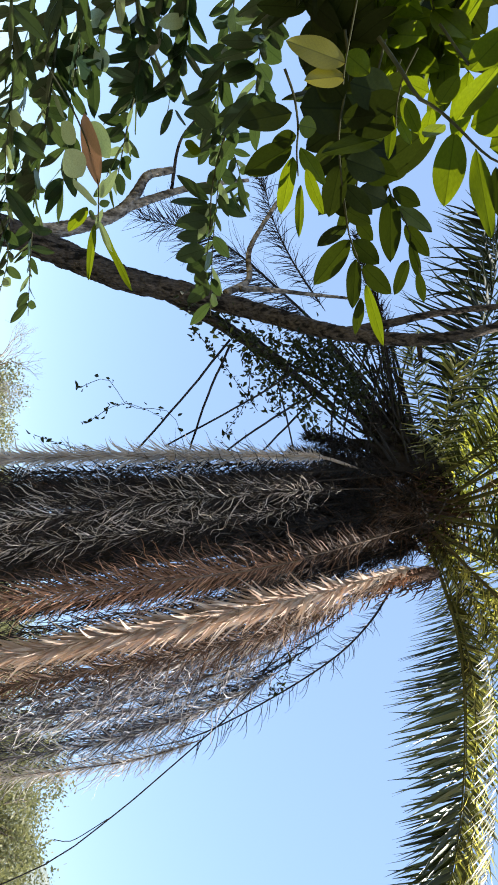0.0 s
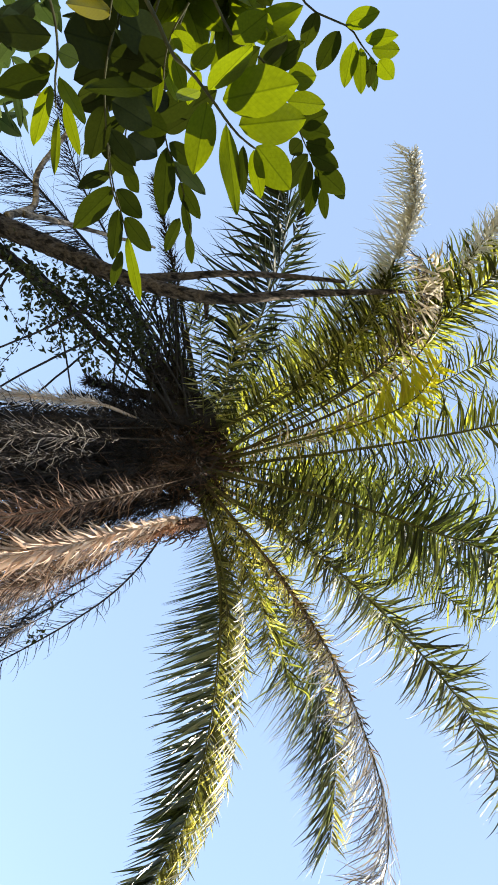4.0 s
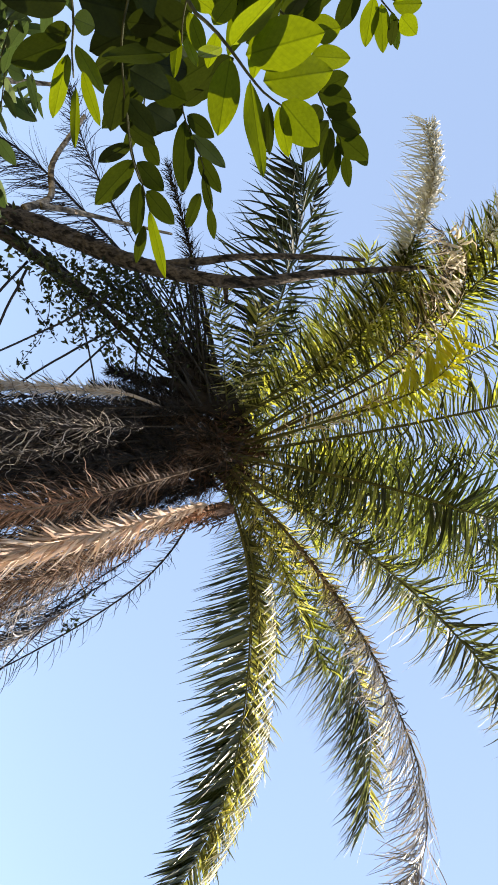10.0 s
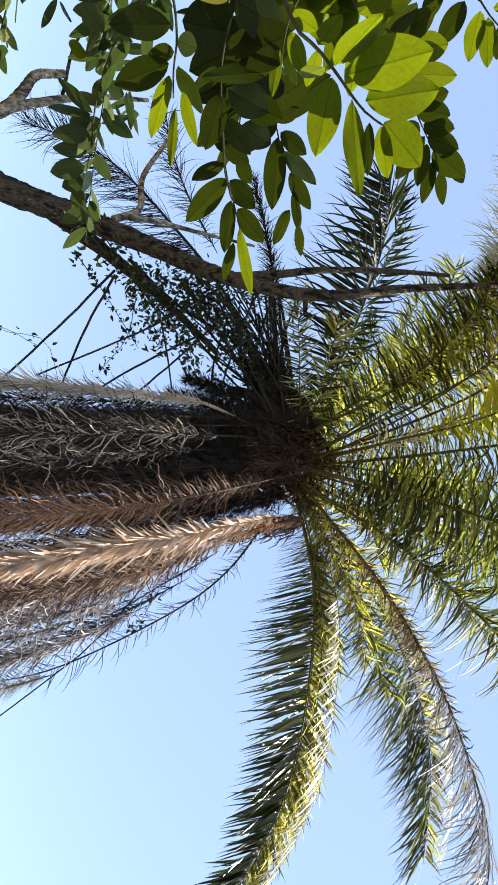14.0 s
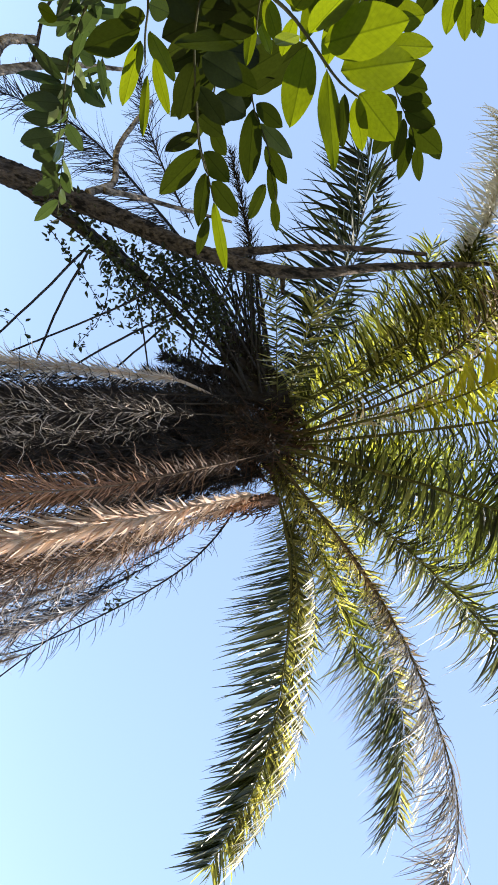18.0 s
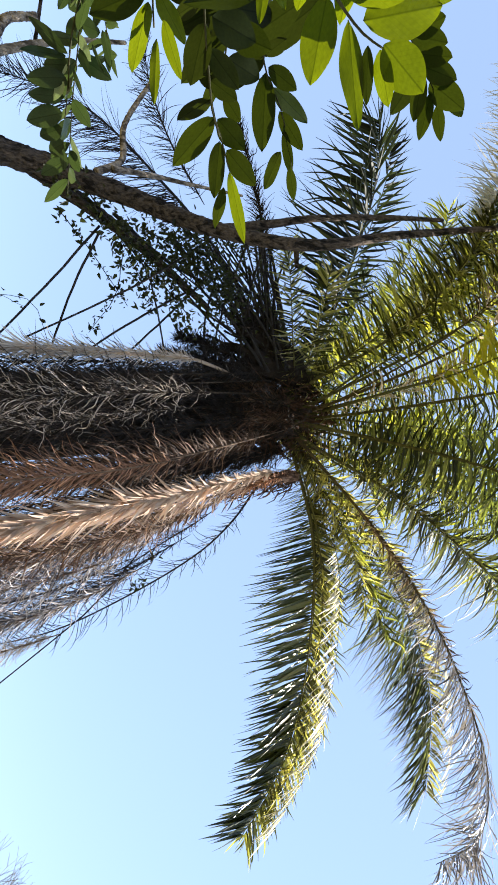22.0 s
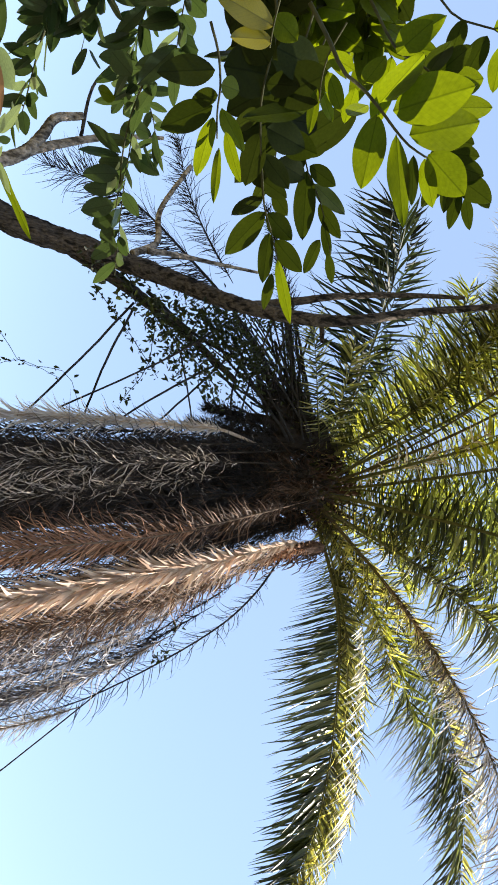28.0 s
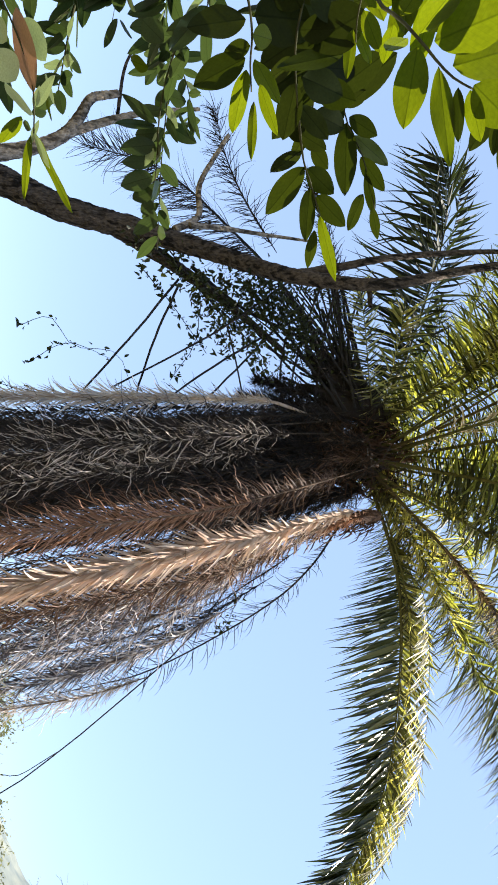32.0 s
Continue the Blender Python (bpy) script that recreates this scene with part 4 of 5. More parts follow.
# Sun side of the skirt: lighter colours carry some of the sunlight themselves
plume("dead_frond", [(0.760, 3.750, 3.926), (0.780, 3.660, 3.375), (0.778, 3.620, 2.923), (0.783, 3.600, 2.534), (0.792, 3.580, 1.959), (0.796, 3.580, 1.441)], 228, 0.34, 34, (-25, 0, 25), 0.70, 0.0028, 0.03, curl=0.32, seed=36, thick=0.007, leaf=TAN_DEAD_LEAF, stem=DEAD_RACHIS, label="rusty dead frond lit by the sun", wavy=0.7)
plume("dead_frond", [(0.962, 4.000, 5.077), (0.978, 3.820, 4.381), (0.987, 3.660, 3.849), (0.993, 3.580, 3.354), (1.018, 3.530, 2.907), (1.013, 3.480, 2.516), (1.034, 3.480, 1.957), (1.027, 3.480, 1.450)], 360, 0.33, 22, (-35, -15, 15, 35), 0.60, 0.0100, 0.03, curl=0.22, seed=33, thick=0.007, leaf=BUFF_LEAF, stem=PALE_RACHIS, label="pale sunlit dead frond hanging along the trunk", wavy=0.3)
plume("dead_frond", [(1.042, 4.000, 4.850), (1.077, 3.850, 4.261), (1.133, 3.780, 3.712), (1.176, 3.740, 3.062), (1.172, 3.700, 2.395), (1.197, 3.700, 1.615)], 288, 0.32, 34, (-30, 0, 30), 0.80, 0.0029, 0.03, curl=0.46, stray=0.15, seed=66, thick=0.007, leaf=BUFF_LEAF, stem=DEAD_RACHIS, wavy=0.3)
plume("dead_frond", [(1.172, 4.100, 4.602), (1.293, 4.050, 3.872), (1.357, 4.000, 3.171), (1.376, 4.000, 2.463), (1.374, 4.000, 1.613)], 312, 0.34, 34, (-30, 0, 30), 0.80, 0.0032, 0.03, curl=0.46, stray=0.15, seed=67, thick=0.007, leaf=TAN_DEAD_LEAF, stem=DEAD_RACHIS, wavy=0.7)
plume("dead_frond", [(1.004, 4.050, 5.262), (1.015, 3.950, 4.922), (1.051, 3.950, 4.727), (1.097, 3.950, 4.567)], 132, 0.13, 40, (-40, 0, 40), 1.80, 0.0036, 0.02, curl=0.58, stray=0.25, seed=71, thick=0.007, leaf=TAN_DEAD_LEAF, stem=BOOT, wavy=0.7)
plume("dead_frond", [(1.156, 3.900, 4.303), (1.214, 3.750, 3.703), (1.234, 3.700, 3.051), (1.235, 3.650, 2.388), (1.250, 3.650, 1.617)], 264, 0.32, 34, (-30, 0, 30), 0.80, 0.0027, 0.03, curl=0.58, stray=0.2, seed=55, thick=0.007, leaf=BROWN_DEAD_LEAF, stem=DEAD_RACHIS, wavy=0.7)
plume("dead_frond", [(1.238, 4.000, 4.175), (1.342, 3.900, 3.534), (1.359, 3.850, 2.932), (1.405, 3.800, 2.425), (1.392, 3.800, 1.617)], 288, 0.3, 22, (-40, 0, 40), 0.80, 0.0023, 0.05, curl=0.52, stray=0.3, seed=56, thick=0.007, fold=0, leaf=LILAC_LEAF, stem=DEAD_RACHIS, wavy=0.7)
plume("dead_frond", [(1.369, 4.000, 3.945), (1.482, 3.950, 3.400), (1.512, 3.900, 2.850), (1.522, 3.850, 2.287), (1.501, 3.850, 1.618)], 312, 0.3, 22, (-40, 0, 40), 0.80, 0.0023, 0.05, curl=0.52, stray=0.3, seed=57, thick=0.008, fold=0, leaf=LILAC_LEAF, stem=DEAD_RACHIS, wavy=0.7)
plume("dead_frond", [(1.494, 4.000, 3.726), (1.590, 3.950, 3.168), (1.603, 3.900, 2.716), (1.606, 3.900, 2.268), (1.582, 3.900, 1.618)], 264, 0.28, 22, (-40, 0, 40), 0.80, 0.0023, 0.05, curl=0.52, stray=0.3, seed=58, thick=0.008, fold=0, leaf=LILAC_LEAF, stem=VINE, wavy=0.7)
plume("dead_frond", [(1.445, 4.150, 4.289), (1.645, 4.100, 3.652), (1.785, 4.100, 3.039), (1.807, 4.100, 2.501), (1.749, 4.100, 1.541)], 156, 0.3, 20, (-40, 0, 40), 1.20, 0.0029, 0.05, curl=0.52, stray=0.2, seed=69, thick=0.007, fold=0, leaf=INDIGO_DEAD_LEAF, stem=VINE, wavy=0.7)
plume("dead_frond", [(1.572, 4.050, 3.897), (1.713, 4.000, 3.356), (1.781, 4.000, 2.895), (1.804, 4.000, 2.481), (1.752, 4.000, 1.545)], 288, 0.3, 18, (-40, 0, 40), 1.20, 0.0025, 0.05, curl=0.52, stray=0.2, seed=70, thick=0.008, fold=0, leaf=LILAC_LEAF, stem=DEAD_RACHIS, wavy=0.7)
plume("dead_frond", [(1.275, 4.200, 4.573), (1.394, 4.200, 4.315), (1.494, 4.200, 4.069), (1.652, 4.200, 3.700), (1.757, 4.200, 3.272), (1.809, 4.200, 2.805), (1.805, 4.200, 2.193), (1.744, 4.200, 1.538)], 144, 0.22, 42, (-40, 0, 40), 4.20, 0.0019, 0.05, curl=0.34, stray=0.15, seed=35, thick=0.007, fold=0, leaf=INDIGO_DEAD_LEAF, stem=VINE, wavy=0.7)
plume("dead_frond", [(0.966, 4.300, 5.174), (1.231, 4.300, 4.989), (1.461, 4.300, 4.777), (1.672, 4.300, 4.460), (1.867, 4.300, 3.958), (2.036, 4.300, 3.327), (2.048, 4.300, 2.844), (2.024, 4.300, 2.212), (1.931, 4.300, 1.529)], 144, 0.26, 56, (-50, 0, 30), 2.0, 0.0019, 0.15, curl=0.40, stray=0.15, seed=34, thick=0.011, fold=0, leaf=INDIGO_DEAD_LEAF, stem=VINE)
plume("dead_frond", [(2.030, 4.200, 3.290), (2.033, 4.150, 2.804), (1.956, 4.100, 2.186), (1.860, 4.100, 1.535)], 192, 0.26, 25, (-50, 0, 30), 0.90, 0.0023, 0.05, curl=0.58, stray=0.2, seed=59, thick=0.008, fold=0, leaf=PALE_DEAD_LEAF, stem=DEAD_RACHIS, wavy=0.7)
# the skirt packed round the trunk, mostly near-black: gap shade is in the colour
rng = random.Random(77)
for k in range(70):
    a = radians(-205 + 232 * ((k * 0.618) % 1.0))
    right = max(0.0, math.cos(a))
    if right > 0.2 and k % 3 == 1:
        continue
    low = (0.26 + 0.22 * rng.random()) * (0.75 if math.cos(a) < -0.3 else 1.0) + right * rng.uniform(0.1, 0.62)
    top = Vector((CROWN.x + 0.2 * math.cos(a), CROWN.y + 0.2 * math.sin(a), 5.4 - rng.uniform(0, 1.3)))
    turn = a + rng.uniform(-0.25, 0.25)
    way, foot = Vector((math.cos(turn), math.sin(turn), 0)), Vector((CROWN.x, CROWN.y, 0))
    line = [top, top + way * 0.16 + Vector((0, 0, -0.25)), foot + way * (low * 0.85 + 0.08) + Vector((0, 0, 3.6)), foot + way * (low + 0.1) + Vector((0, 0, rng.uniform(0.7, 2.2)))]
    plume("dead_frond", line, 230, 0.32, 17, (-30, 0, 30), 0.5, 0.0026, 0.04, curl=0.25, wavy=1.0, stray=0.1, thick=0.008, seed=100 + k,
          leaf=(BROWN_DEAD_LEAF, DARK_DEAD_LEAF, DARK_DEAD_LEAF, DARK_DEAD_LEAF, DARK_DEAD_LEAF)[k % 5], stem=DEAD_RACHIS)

# ---- the slender tree beside the palm ----
tree = thing("tree", "slender leaning tree with grey-brown bark against the palm", "tree", at=(-1.95, 4.5, 0))


def limb(name, pts, r0, r1, material, owner, n=110, rough=0.0, seed=1, label=""):
    geo = Geo()
    rng = random.Random(seed)
    geo.tube(gnarled(pts, n, rough, seed), [(r0 + (r1 - r0) * k / (n - 1)) * (1 + 0.08 * noise.noise(Vector((k * 0.12, seed, 0)))) for k in range(n)], 40, knobs=0.2)
    return part(name, geo, material, owner, label)


limb("trunk", [(-1.95, 4.5, -0.1), (-1.378, 4.400, 2.017), (-1.132, 4.300, 2.747), (-1.041, 4.200, 3.191), (-0.915, 4.000, 3.653), (-0.754, 3.700, 4.100), (-0.704, 3.400, 4.658), (-0.856, 3.250, 5.373), (-1.079, 3.100, 6.570)], 0.096, 0.018, BARK, tree, 420, rough=0.0)
limb("limb", [(-1.042, 4.250, 3.086), (-0.842, 4.250, 3.509), (-0.628, 4.300, 3.950), (-0.302, 4.350, 4.489)], 0.05, 0.02, BARK, tree)
limb("limb", [(-0.754, 3.700, 4.100), (-0.830, 3.600, 4.454), (-0.904, 3.500, 4.769), (-0.992, 3.400, 5.343), (-1.069, 3.350, 5.993)], 0.03, 0.014, BARK, tree)
limb("limb", [(-1.375, 4.400, 2.118), (-1.439, 4.400, 2.436), (-1.583, 4.400, 2.758), (-1.742, 4.400, 2.897), (-1.888, 4.400, 2.988), (-1.961, 4.400, 3.167)], 0.05, 0.022, PALE_BARK, tree, rough=0.002, label="crooked pale limb")
limb("branch", [(-1.620, 4.400, 2.797), (-1.773, 4.400, 3.103), (-1.898, 4.400, 3.406), (-1.998, 4.400, 3.775)], 0.03, 0.012, PALE_BARK, tree, rough=0.001)
limb("branch", [(-1.786, 4.400, 3.157), (-2.162, 4.400, 3.224), (-2.399, 4.400, 3.374)], 0.012, 0.006, BARK, tree)
limb("branch", [(-1.045, 4.100, 3.443), (-1.191, 4.200, 3.668), (-1.434, 4.250, 3.709), (-1.823, 4.300, 3.961)], 0.024, 0.014, PALE_BARK, tree, rough=0.001)
limb("branch", [(-0.762, 3.600, 4.708), (-0.574, 3.600, 4.729)], 0.02, 0.012, BARK, tree, 12)

limb("branch", [(-1.093, 4.120, 3.561), (-1.132, 4.200, 3.852), (-1.162, 4.300, 4.307), (-1.182, 4.350, 4.775)], 0.02, 0.009, PALE_BARK, tree, rough=0.001)

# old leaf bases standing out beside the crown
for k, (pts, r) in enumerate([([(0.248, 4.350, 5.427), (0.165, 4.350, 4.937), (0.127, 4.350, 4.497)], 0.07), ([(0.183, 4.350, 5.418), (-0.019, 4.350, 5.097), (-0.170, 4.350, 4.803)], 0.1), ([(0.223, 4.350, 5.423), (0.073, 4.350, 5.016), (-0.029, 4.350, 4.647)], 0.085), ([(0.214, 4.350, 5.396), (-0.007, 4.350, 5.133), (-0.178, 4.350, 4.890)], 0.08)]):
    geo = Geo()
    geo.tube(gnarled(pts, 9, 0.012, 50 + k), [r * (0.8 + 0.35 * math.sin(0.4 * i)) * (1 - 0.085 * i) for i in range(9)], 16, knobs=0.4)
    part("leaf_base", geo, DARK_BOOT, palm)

# vines between tree and palm
def vine(name, stems, leaves, label, seed, owner_at, loose=0.045, big=1.0):
    owner = thing(name, label, "vine", "climbing vines", at=owner_at)
    rng = random.Random(seed)
    for pts, r in stems:
        geo = Geo()
        geo.tube(gnarled(pts, 12, 0.003, seed), [r * 0.75 * (1 - 0.25 * k / 11) for k in range(12)], 6)
        part("stem", geo, VINE, owner)
        seed += 1
    if leaves:
        geo = Geo()
        for k in range(leaves):
            pts, r = stems[rng.randrange(len(stems))]
            c = curve_through(pts, 20)[rng.randrange(20)] + Vector((rng.gauss(0, 1), rng.gauss(0, 1), rng.gauss(0, 1))) * loose
            a = Vector((rng.gauss(0, 1), rng.gauss(0, 1), rng.gauss(-0.5, 1))).normalized()
            b = a.cross(Vector((rng.gauss(0, 1), rng.gauss(0, 1), rng.gauss(0, 1)))).normalized()
            s = big * rng.uniform(0.014, 0.03)
            n = a.cross(b) * s * 0.25
            geo.add([c, c + a * s * 0.5 + b * s * 0.45 + n, c + a * s * 1.2 + b * s * 0.3, c + a * s * 1.8 - n, c + a * s * 1.2 - b * s * 0.3, c + a * s * 0.5 - b * s * 0.45 + n], [(0, 1, 2, 3), (0, 3, 4, 5)])
        part("foliage", geo, VINE_LEAF, owner, kind="stuff", smooth=False)


vine("vine", [([(-0.744, 4.200, 3.520), (-0.352, 4.250, 3.200), (0.087, 4.300, 2.811)], 0.012), ([(-0.715, 4.200, 3.523), (-0.302, 4.250, 3.345), (0.135, 4.300, 3.210)], 0.012),
              ([(-0.803, 4.000, 4.338), (-0.386, 4.100, 3.751), (0.002, 4.200, 3.027)], 0.011), ([(-0.376, 4.200, 4.189), (-0.181, 4.200, 3.833), (0.087, 4.200, 3.408)], 0.012),
              ([(-0.729, 4.200, 3.628), (-0.469, 4.200, 3.886), (0.120, 4.200, 4.053)], 0.010), ([(-0.523, 4.300, 4.440), (-0.219, 4.300, 4.124), (0.118, 4.300, 3.740)], 0.012)], 0, "taut dark vine stems strung from the tree to the palm", 3, (-0.9, 4.2, 0))
tangle = [([(-0.872, 4.100, 4.753), (-0.425, 4.200, 4.946), (0.122, 4.300, 5.099)], 0.012), ([(-0.815, 4.100, 4.679), (-0.368, 4.200, 4.556), (0.175, 4.300, 4.496)], 0.012),
              ([(-0.848, 4.100, 4.843), (-0.400, 4.200, 4.775), (0.151, 4.300, 4.773)], 0.014), ([(-0.745, 4.200, 4.085), (-0.430, 4.300, 4.401), (-0.051, 4.400, 4.994)], 0.014),
              ([(-0.860, 4.300, 3.662), (-0.562, 4.300, 4.174), (-0.268, 4.400, 5.205)], 0.02)]
tangle += [([(-0.874, 4.200, 4.315), (-0.763, 4.200, 4.600), (-0.751, 4.200, 5.006)], 0.006), ([(-0.823, 4.300, 4.038), (-0.589, 4.300, 4.324), (-0.394, 4.300, 4.738)], 0.008), ([(-0.893, 4.300, 5.253), (-0.358, 4.350, 5.146), (0.166, 4.400, 5.286)], 0.012), ([(-0.798, 4.300, 4.755), (-0.333, 4.350, 4.965), (0.207, 4.400, 5.392)], 0.012), ([(-0.583, 4.300, 4.539), (-0.177, 4.350, 4.474), (0.229, 4.400, 4.516)], 0.012)]
vine("vine", tangle, 900, "dark leafy vine tangled round dead frond stalks", 13, (-0.5, 4.2, 0))
vine("vine", [([(-0.978, 4.100, 3.152), (-0.778, 4.100, 3.527), (-0.587, 4.150, 3.914), (-0.270, 4.200, 4.440)], 0.006), ([(-0.738, 4.000, 3.740), (-0.608, 4.050, 4.141), (-0.289, 4.100, 4.580)], 0.006), ([(-0.776, 3.900, 3.954), (-0.608, 4.000, 4.256), (-0.419, 4.100, 4.581)], 0.005)], 950, "dark creeper leaves crowding the lower limb", 71, (-0.8, 4.1, 0), 0.06, 1.2)
vine("vine", [([(-0.933, 4.150, 3.409), (-0.702, 4.150, 3.639), (-0.480, 4.150, 3.907), (-0.188, 4.150, 4.226)], 0.006), ([(-0.728, 4.150, 3.615), (-0.481, 4.150, 3.769), (-0.259, 4.150, 3.904)], 0.004), ([(-0.568, 4.150, 3.829), (-0.377, 4.150, 4.059), (-0.121, 4.150, 4.183)], 0.004)], 520, "dark creeper leaves hanging below the leafy limb", 91, (-0.6, 4.2, 0), 0.05, 1.1)
rng = random.Random(8)
bundle = []
for k in range(34):   # straight dead stalks fanning out from the crown to the limb
    a = Vector((rng.uniform(0.03, 0.22), rng.uniform(4.2, 4.45), rng.uniform(4.97, 5.33)))
    far = rng.random()
    if k < 9:
        a.z, b = 5.12 + 0.18 * far, Vector((rng.uniform(-0.98, -0.62), 4.25, 4.78 + 0.24 * far))
    elif k % 3:
        b = Vector((-0.83 + 0.1 * far + rng.uniform(0, 0.22), a.y, 4.0 + 1.12 * far))
    else:
        b = Vector((rng.uniform(-0.33, -0.05), a.y, 4.3 + 0.85 * far))
    bundle.append(([a, (a + b) / 2 + Vector((rng.gauss(0, 0.025), 0, rng.gauss(0, 0.025))), b], rng.uniform(0.009, 0.02)))
for k in range(12):
    a = Vector((0.158, 4.400, 5.383)) + Vector((rng.uniform(-0.35, 0.05), rng.uniform(-0.1, 0.1), rng.uniform(-0.12, 0.1)))
    b = Vector((-0.841, 4.150, 4.686)) + Vector((rng.uniform(-0.16, 0.18), rng.uniform(-0.1, 0.2), rng.uniform(-0.6, 0.3)))
    bundle.append(([a, (a + b) / 2 + Vector((rng.gauss(0, 0.04), 0, rng.gauss(0, 0.04))), b], rng.uniform(0.006, 0.014)))
vine("vine", bundle, 200, "dark tangle of dead stalks and creeper beside the crown", 63, (-0.2, 4.3, 0))
vine("vine", [([(-0.813, 4.300, 3.290), (-0.563, 4.300, 3.525), (-0.253, 4.300, 3.785)], 0.004), ([(-0.604, 4.300, 3.740), (-0.318, 4.300, 3.686), (-0.054, 4.300, 3.499)], 0.004)], 130, "thin leafy vine hanging below the tree limb", 23, (-0.9, 4.3, 0), 0.02)
vine("vine", [([(-0.397, 4.400, 2.521), (-0.453, 4.400, 2.691), (-0.272, 4.400, 2.846), (-0.237, 4.400, 3.133), (0.044, 4.400, 3.258)], 0.003), ([(-0.152, 4.400, 2.538), (-0.290, 4.400, 2.807), (-0.197, 4.400, 3.090)], 0.003), ([(-0.077, 4.400, 2.213), (-0.003, 4.400, 2.426), (0.037, 4.400, 2.611)], 0.003)], 60, "wispy leafy tendrils above the dead fronds", 33, (-0.9, 4.4, 0), 0.014)
vine("vine", [([(1.339, 4.100, 3.961), (1.773, 4.100, 3.548), (2.050, 4.100, 3.128), (2.330, 4.100, 2.633), (2.500, 4.100, 2.254), (2.568, 4.100, 1.787)], 0.007), ([(2.330, 4.100, 2.633), (2.409, 4.100, 2.388), (2.376, 4.100, 2.271)], 0.004)], 0, "thin bare vine hanging from the palm skirt", 43, (1.6, 4.1, 0))
vine("vine", [([(1.504, 4.050, 3.930), (1.740, 4.050, 3.789), (1.626, 4.050, 3.700)], 0.003)], 30, "small green creeper sprig on a dead frond", 53, (1.8, 4.05, 0), 0.02)

# ---- broad leaves close overhead ----
FACING = Vector((0.10, -0.36, -0.93)).normalized()


def broad_blade(seed):
    """A leaf of unit length and unit width: pointed oval, raised midrib, gentle waves."""
    rng = random.Random(seed)
    g = Geo()
    v, f, n = [], [], 14
    wave, sag = rng.uniform(0.01, 0.03), rng.uniform(0.05, 0.14)
    for i in range(n + 1):
        s = i / n
        half = 0.5 * (math.sin(math.pi * s ** 0.9) ** 0.7 if 0 < i < n else 0.015)
        for c in (-1, -0.55, -0.04, 0, 0.04, 0.55, 1):
            z = 0.03 * abs(c) - sag * s * s + wave * math.sin(9 * s + 2 * c + seed) * abs(c)
            if c == 0:
                z -= 0.0015
            v.append((s, c * half, z * 0.5))
    for i in range(n):
        for j in range(6):
            f.append((i * 7 + j, i * 7 + j + 1, (i + 1) * 7 + j + 1, (i + 1) * 7 + j))
    g.add(v, f)
    return g


leaf_meshes = {m.name: [broad_blade(s).mesh("leaf", m) for s in range(5)] for m in (GREEN, HALF_SHADED, SHADED, THICK, YELLOW, PALE, PINK)}
leaf_count = [0]


def leaf(owner, base, tip, wide, turn, material):
    base, tip = Vector(base), Vector(tip)
    along = tip - base
    d = along.normalized()
    z = FACING - d * FACING.dot(d)
    z = (Matrix.Rotation(radians(turn), 3, d) @ z).normalized()
    y = z.cross(d)
    leaf_count[0] += 1
    ob = new("leaf", leaf_meshes[material.name][leaf_count[0] % 5])
    m = Matrix((along, y * wide, z * along.length)).transposed().to_4x4()
    m.translation = base
    ob.matrix_basis = m
    return under(ob, owner)


broad = thing("tree", "broad-leaved tree with feathered sprays of glossy green leaves", "tree", at=(-2.3, 0.2, 0))


def spray_stem(pts, r0=0.0035, r1=0.001, owner=None):
    geo, r0 = Geo(), r0 * 0.75
    geo.tube(curve_through(pts, 14), [r0 + (r1 - r0) * k / 13 for k in range(14)], 6)
    return part("spray", geo, TWIG, owner or broad)


def leafy(pts, n, long, wide, material, seed, spread=1.0, r=0.003):
    """A twig with alternating leaves."""
    rng = random.Random(seed)
    spray = spray_stem(pts, r, 0.001)
    line = curve_through(pts, 40)
    for k in range(n):
        i = 2 + int(36 * (k + rng.random()) / n)
        p = line[i]
        along = (line[min(i + 1, 39)] - line[i - 1]).normalized()
        side = along.cross(FACING).normalized() * (1 if k % 2 else -1)
        d = (along * rng.uniform(0.2, 0.9) + side * spread * rng.uniform(0.5, 1.1) + Vector((rng.gauss(0, 0.35), rng.gauss(0, 0.35), rng.gauss(-0.25, 0.3)))).normalized()
        leaf(spray, p, p + d * long * rng.uniform(0.7, 1.2), wide * rng.uniform(0.8, 1.15), rng.uniform(-45, 45), PALE if material is THICK and rng.random() < 0.07 else material)
    return spray


limb("trunk", [(-2.3, 0.2, -0.1), (-2.2, 0.35, 1.2), (-2.0, 0.6, 2.3), (-1.7, 0.9, 3.3)], 0.13, 0.07, BARK, broad, 20)

# the bright spray
spray = spray_stem([(-0.392, 0.628, 2.025), (-0.368, 0.628, 2.052), (-0.346, 0.628, 2.073), (-0.335, 0.621, 2.092), (-0.317, 0.614, 2.114), (-0.301, 0.609, 2.132), (-0.288, 0.603, 2.148), (-0.278, 0.593, 2.164)], 0.003)
leaf(spray, (-0.317, 0.607, 2.124), (-0.332, 0.540, 2.162), 0.052, -3, GREEN)
leaf(spray, (-0.297, 0.601, 2.143), (-0.317, 0.559, 2.201), 0.048, 4, GREEN)
leaf(spray, (-0.279, 0.588, 2.159), (-0.238, 0.562, 2.186), 0.039, 12, GREEN)
leaf(spray, (-0.314, 0.618, 2.113), (-0.249, 0.644, 2.122), 0.035, -8, GREEN)
leaf(spray, (-0.298, 0.609, 2.133), (-0.220, 0.638, 2.181), 0.027, 12, GREEN)
leaf(spray, (-0.280, 0.601, 2.152), (-0.236, 0.615, 2.168), 0.016, 13, HALF_SHADED)
leaf(spray, (-0.278, 0.596, 2.163), (-0.229, 0.589, 2.170), 0.021, 13, GREEN)
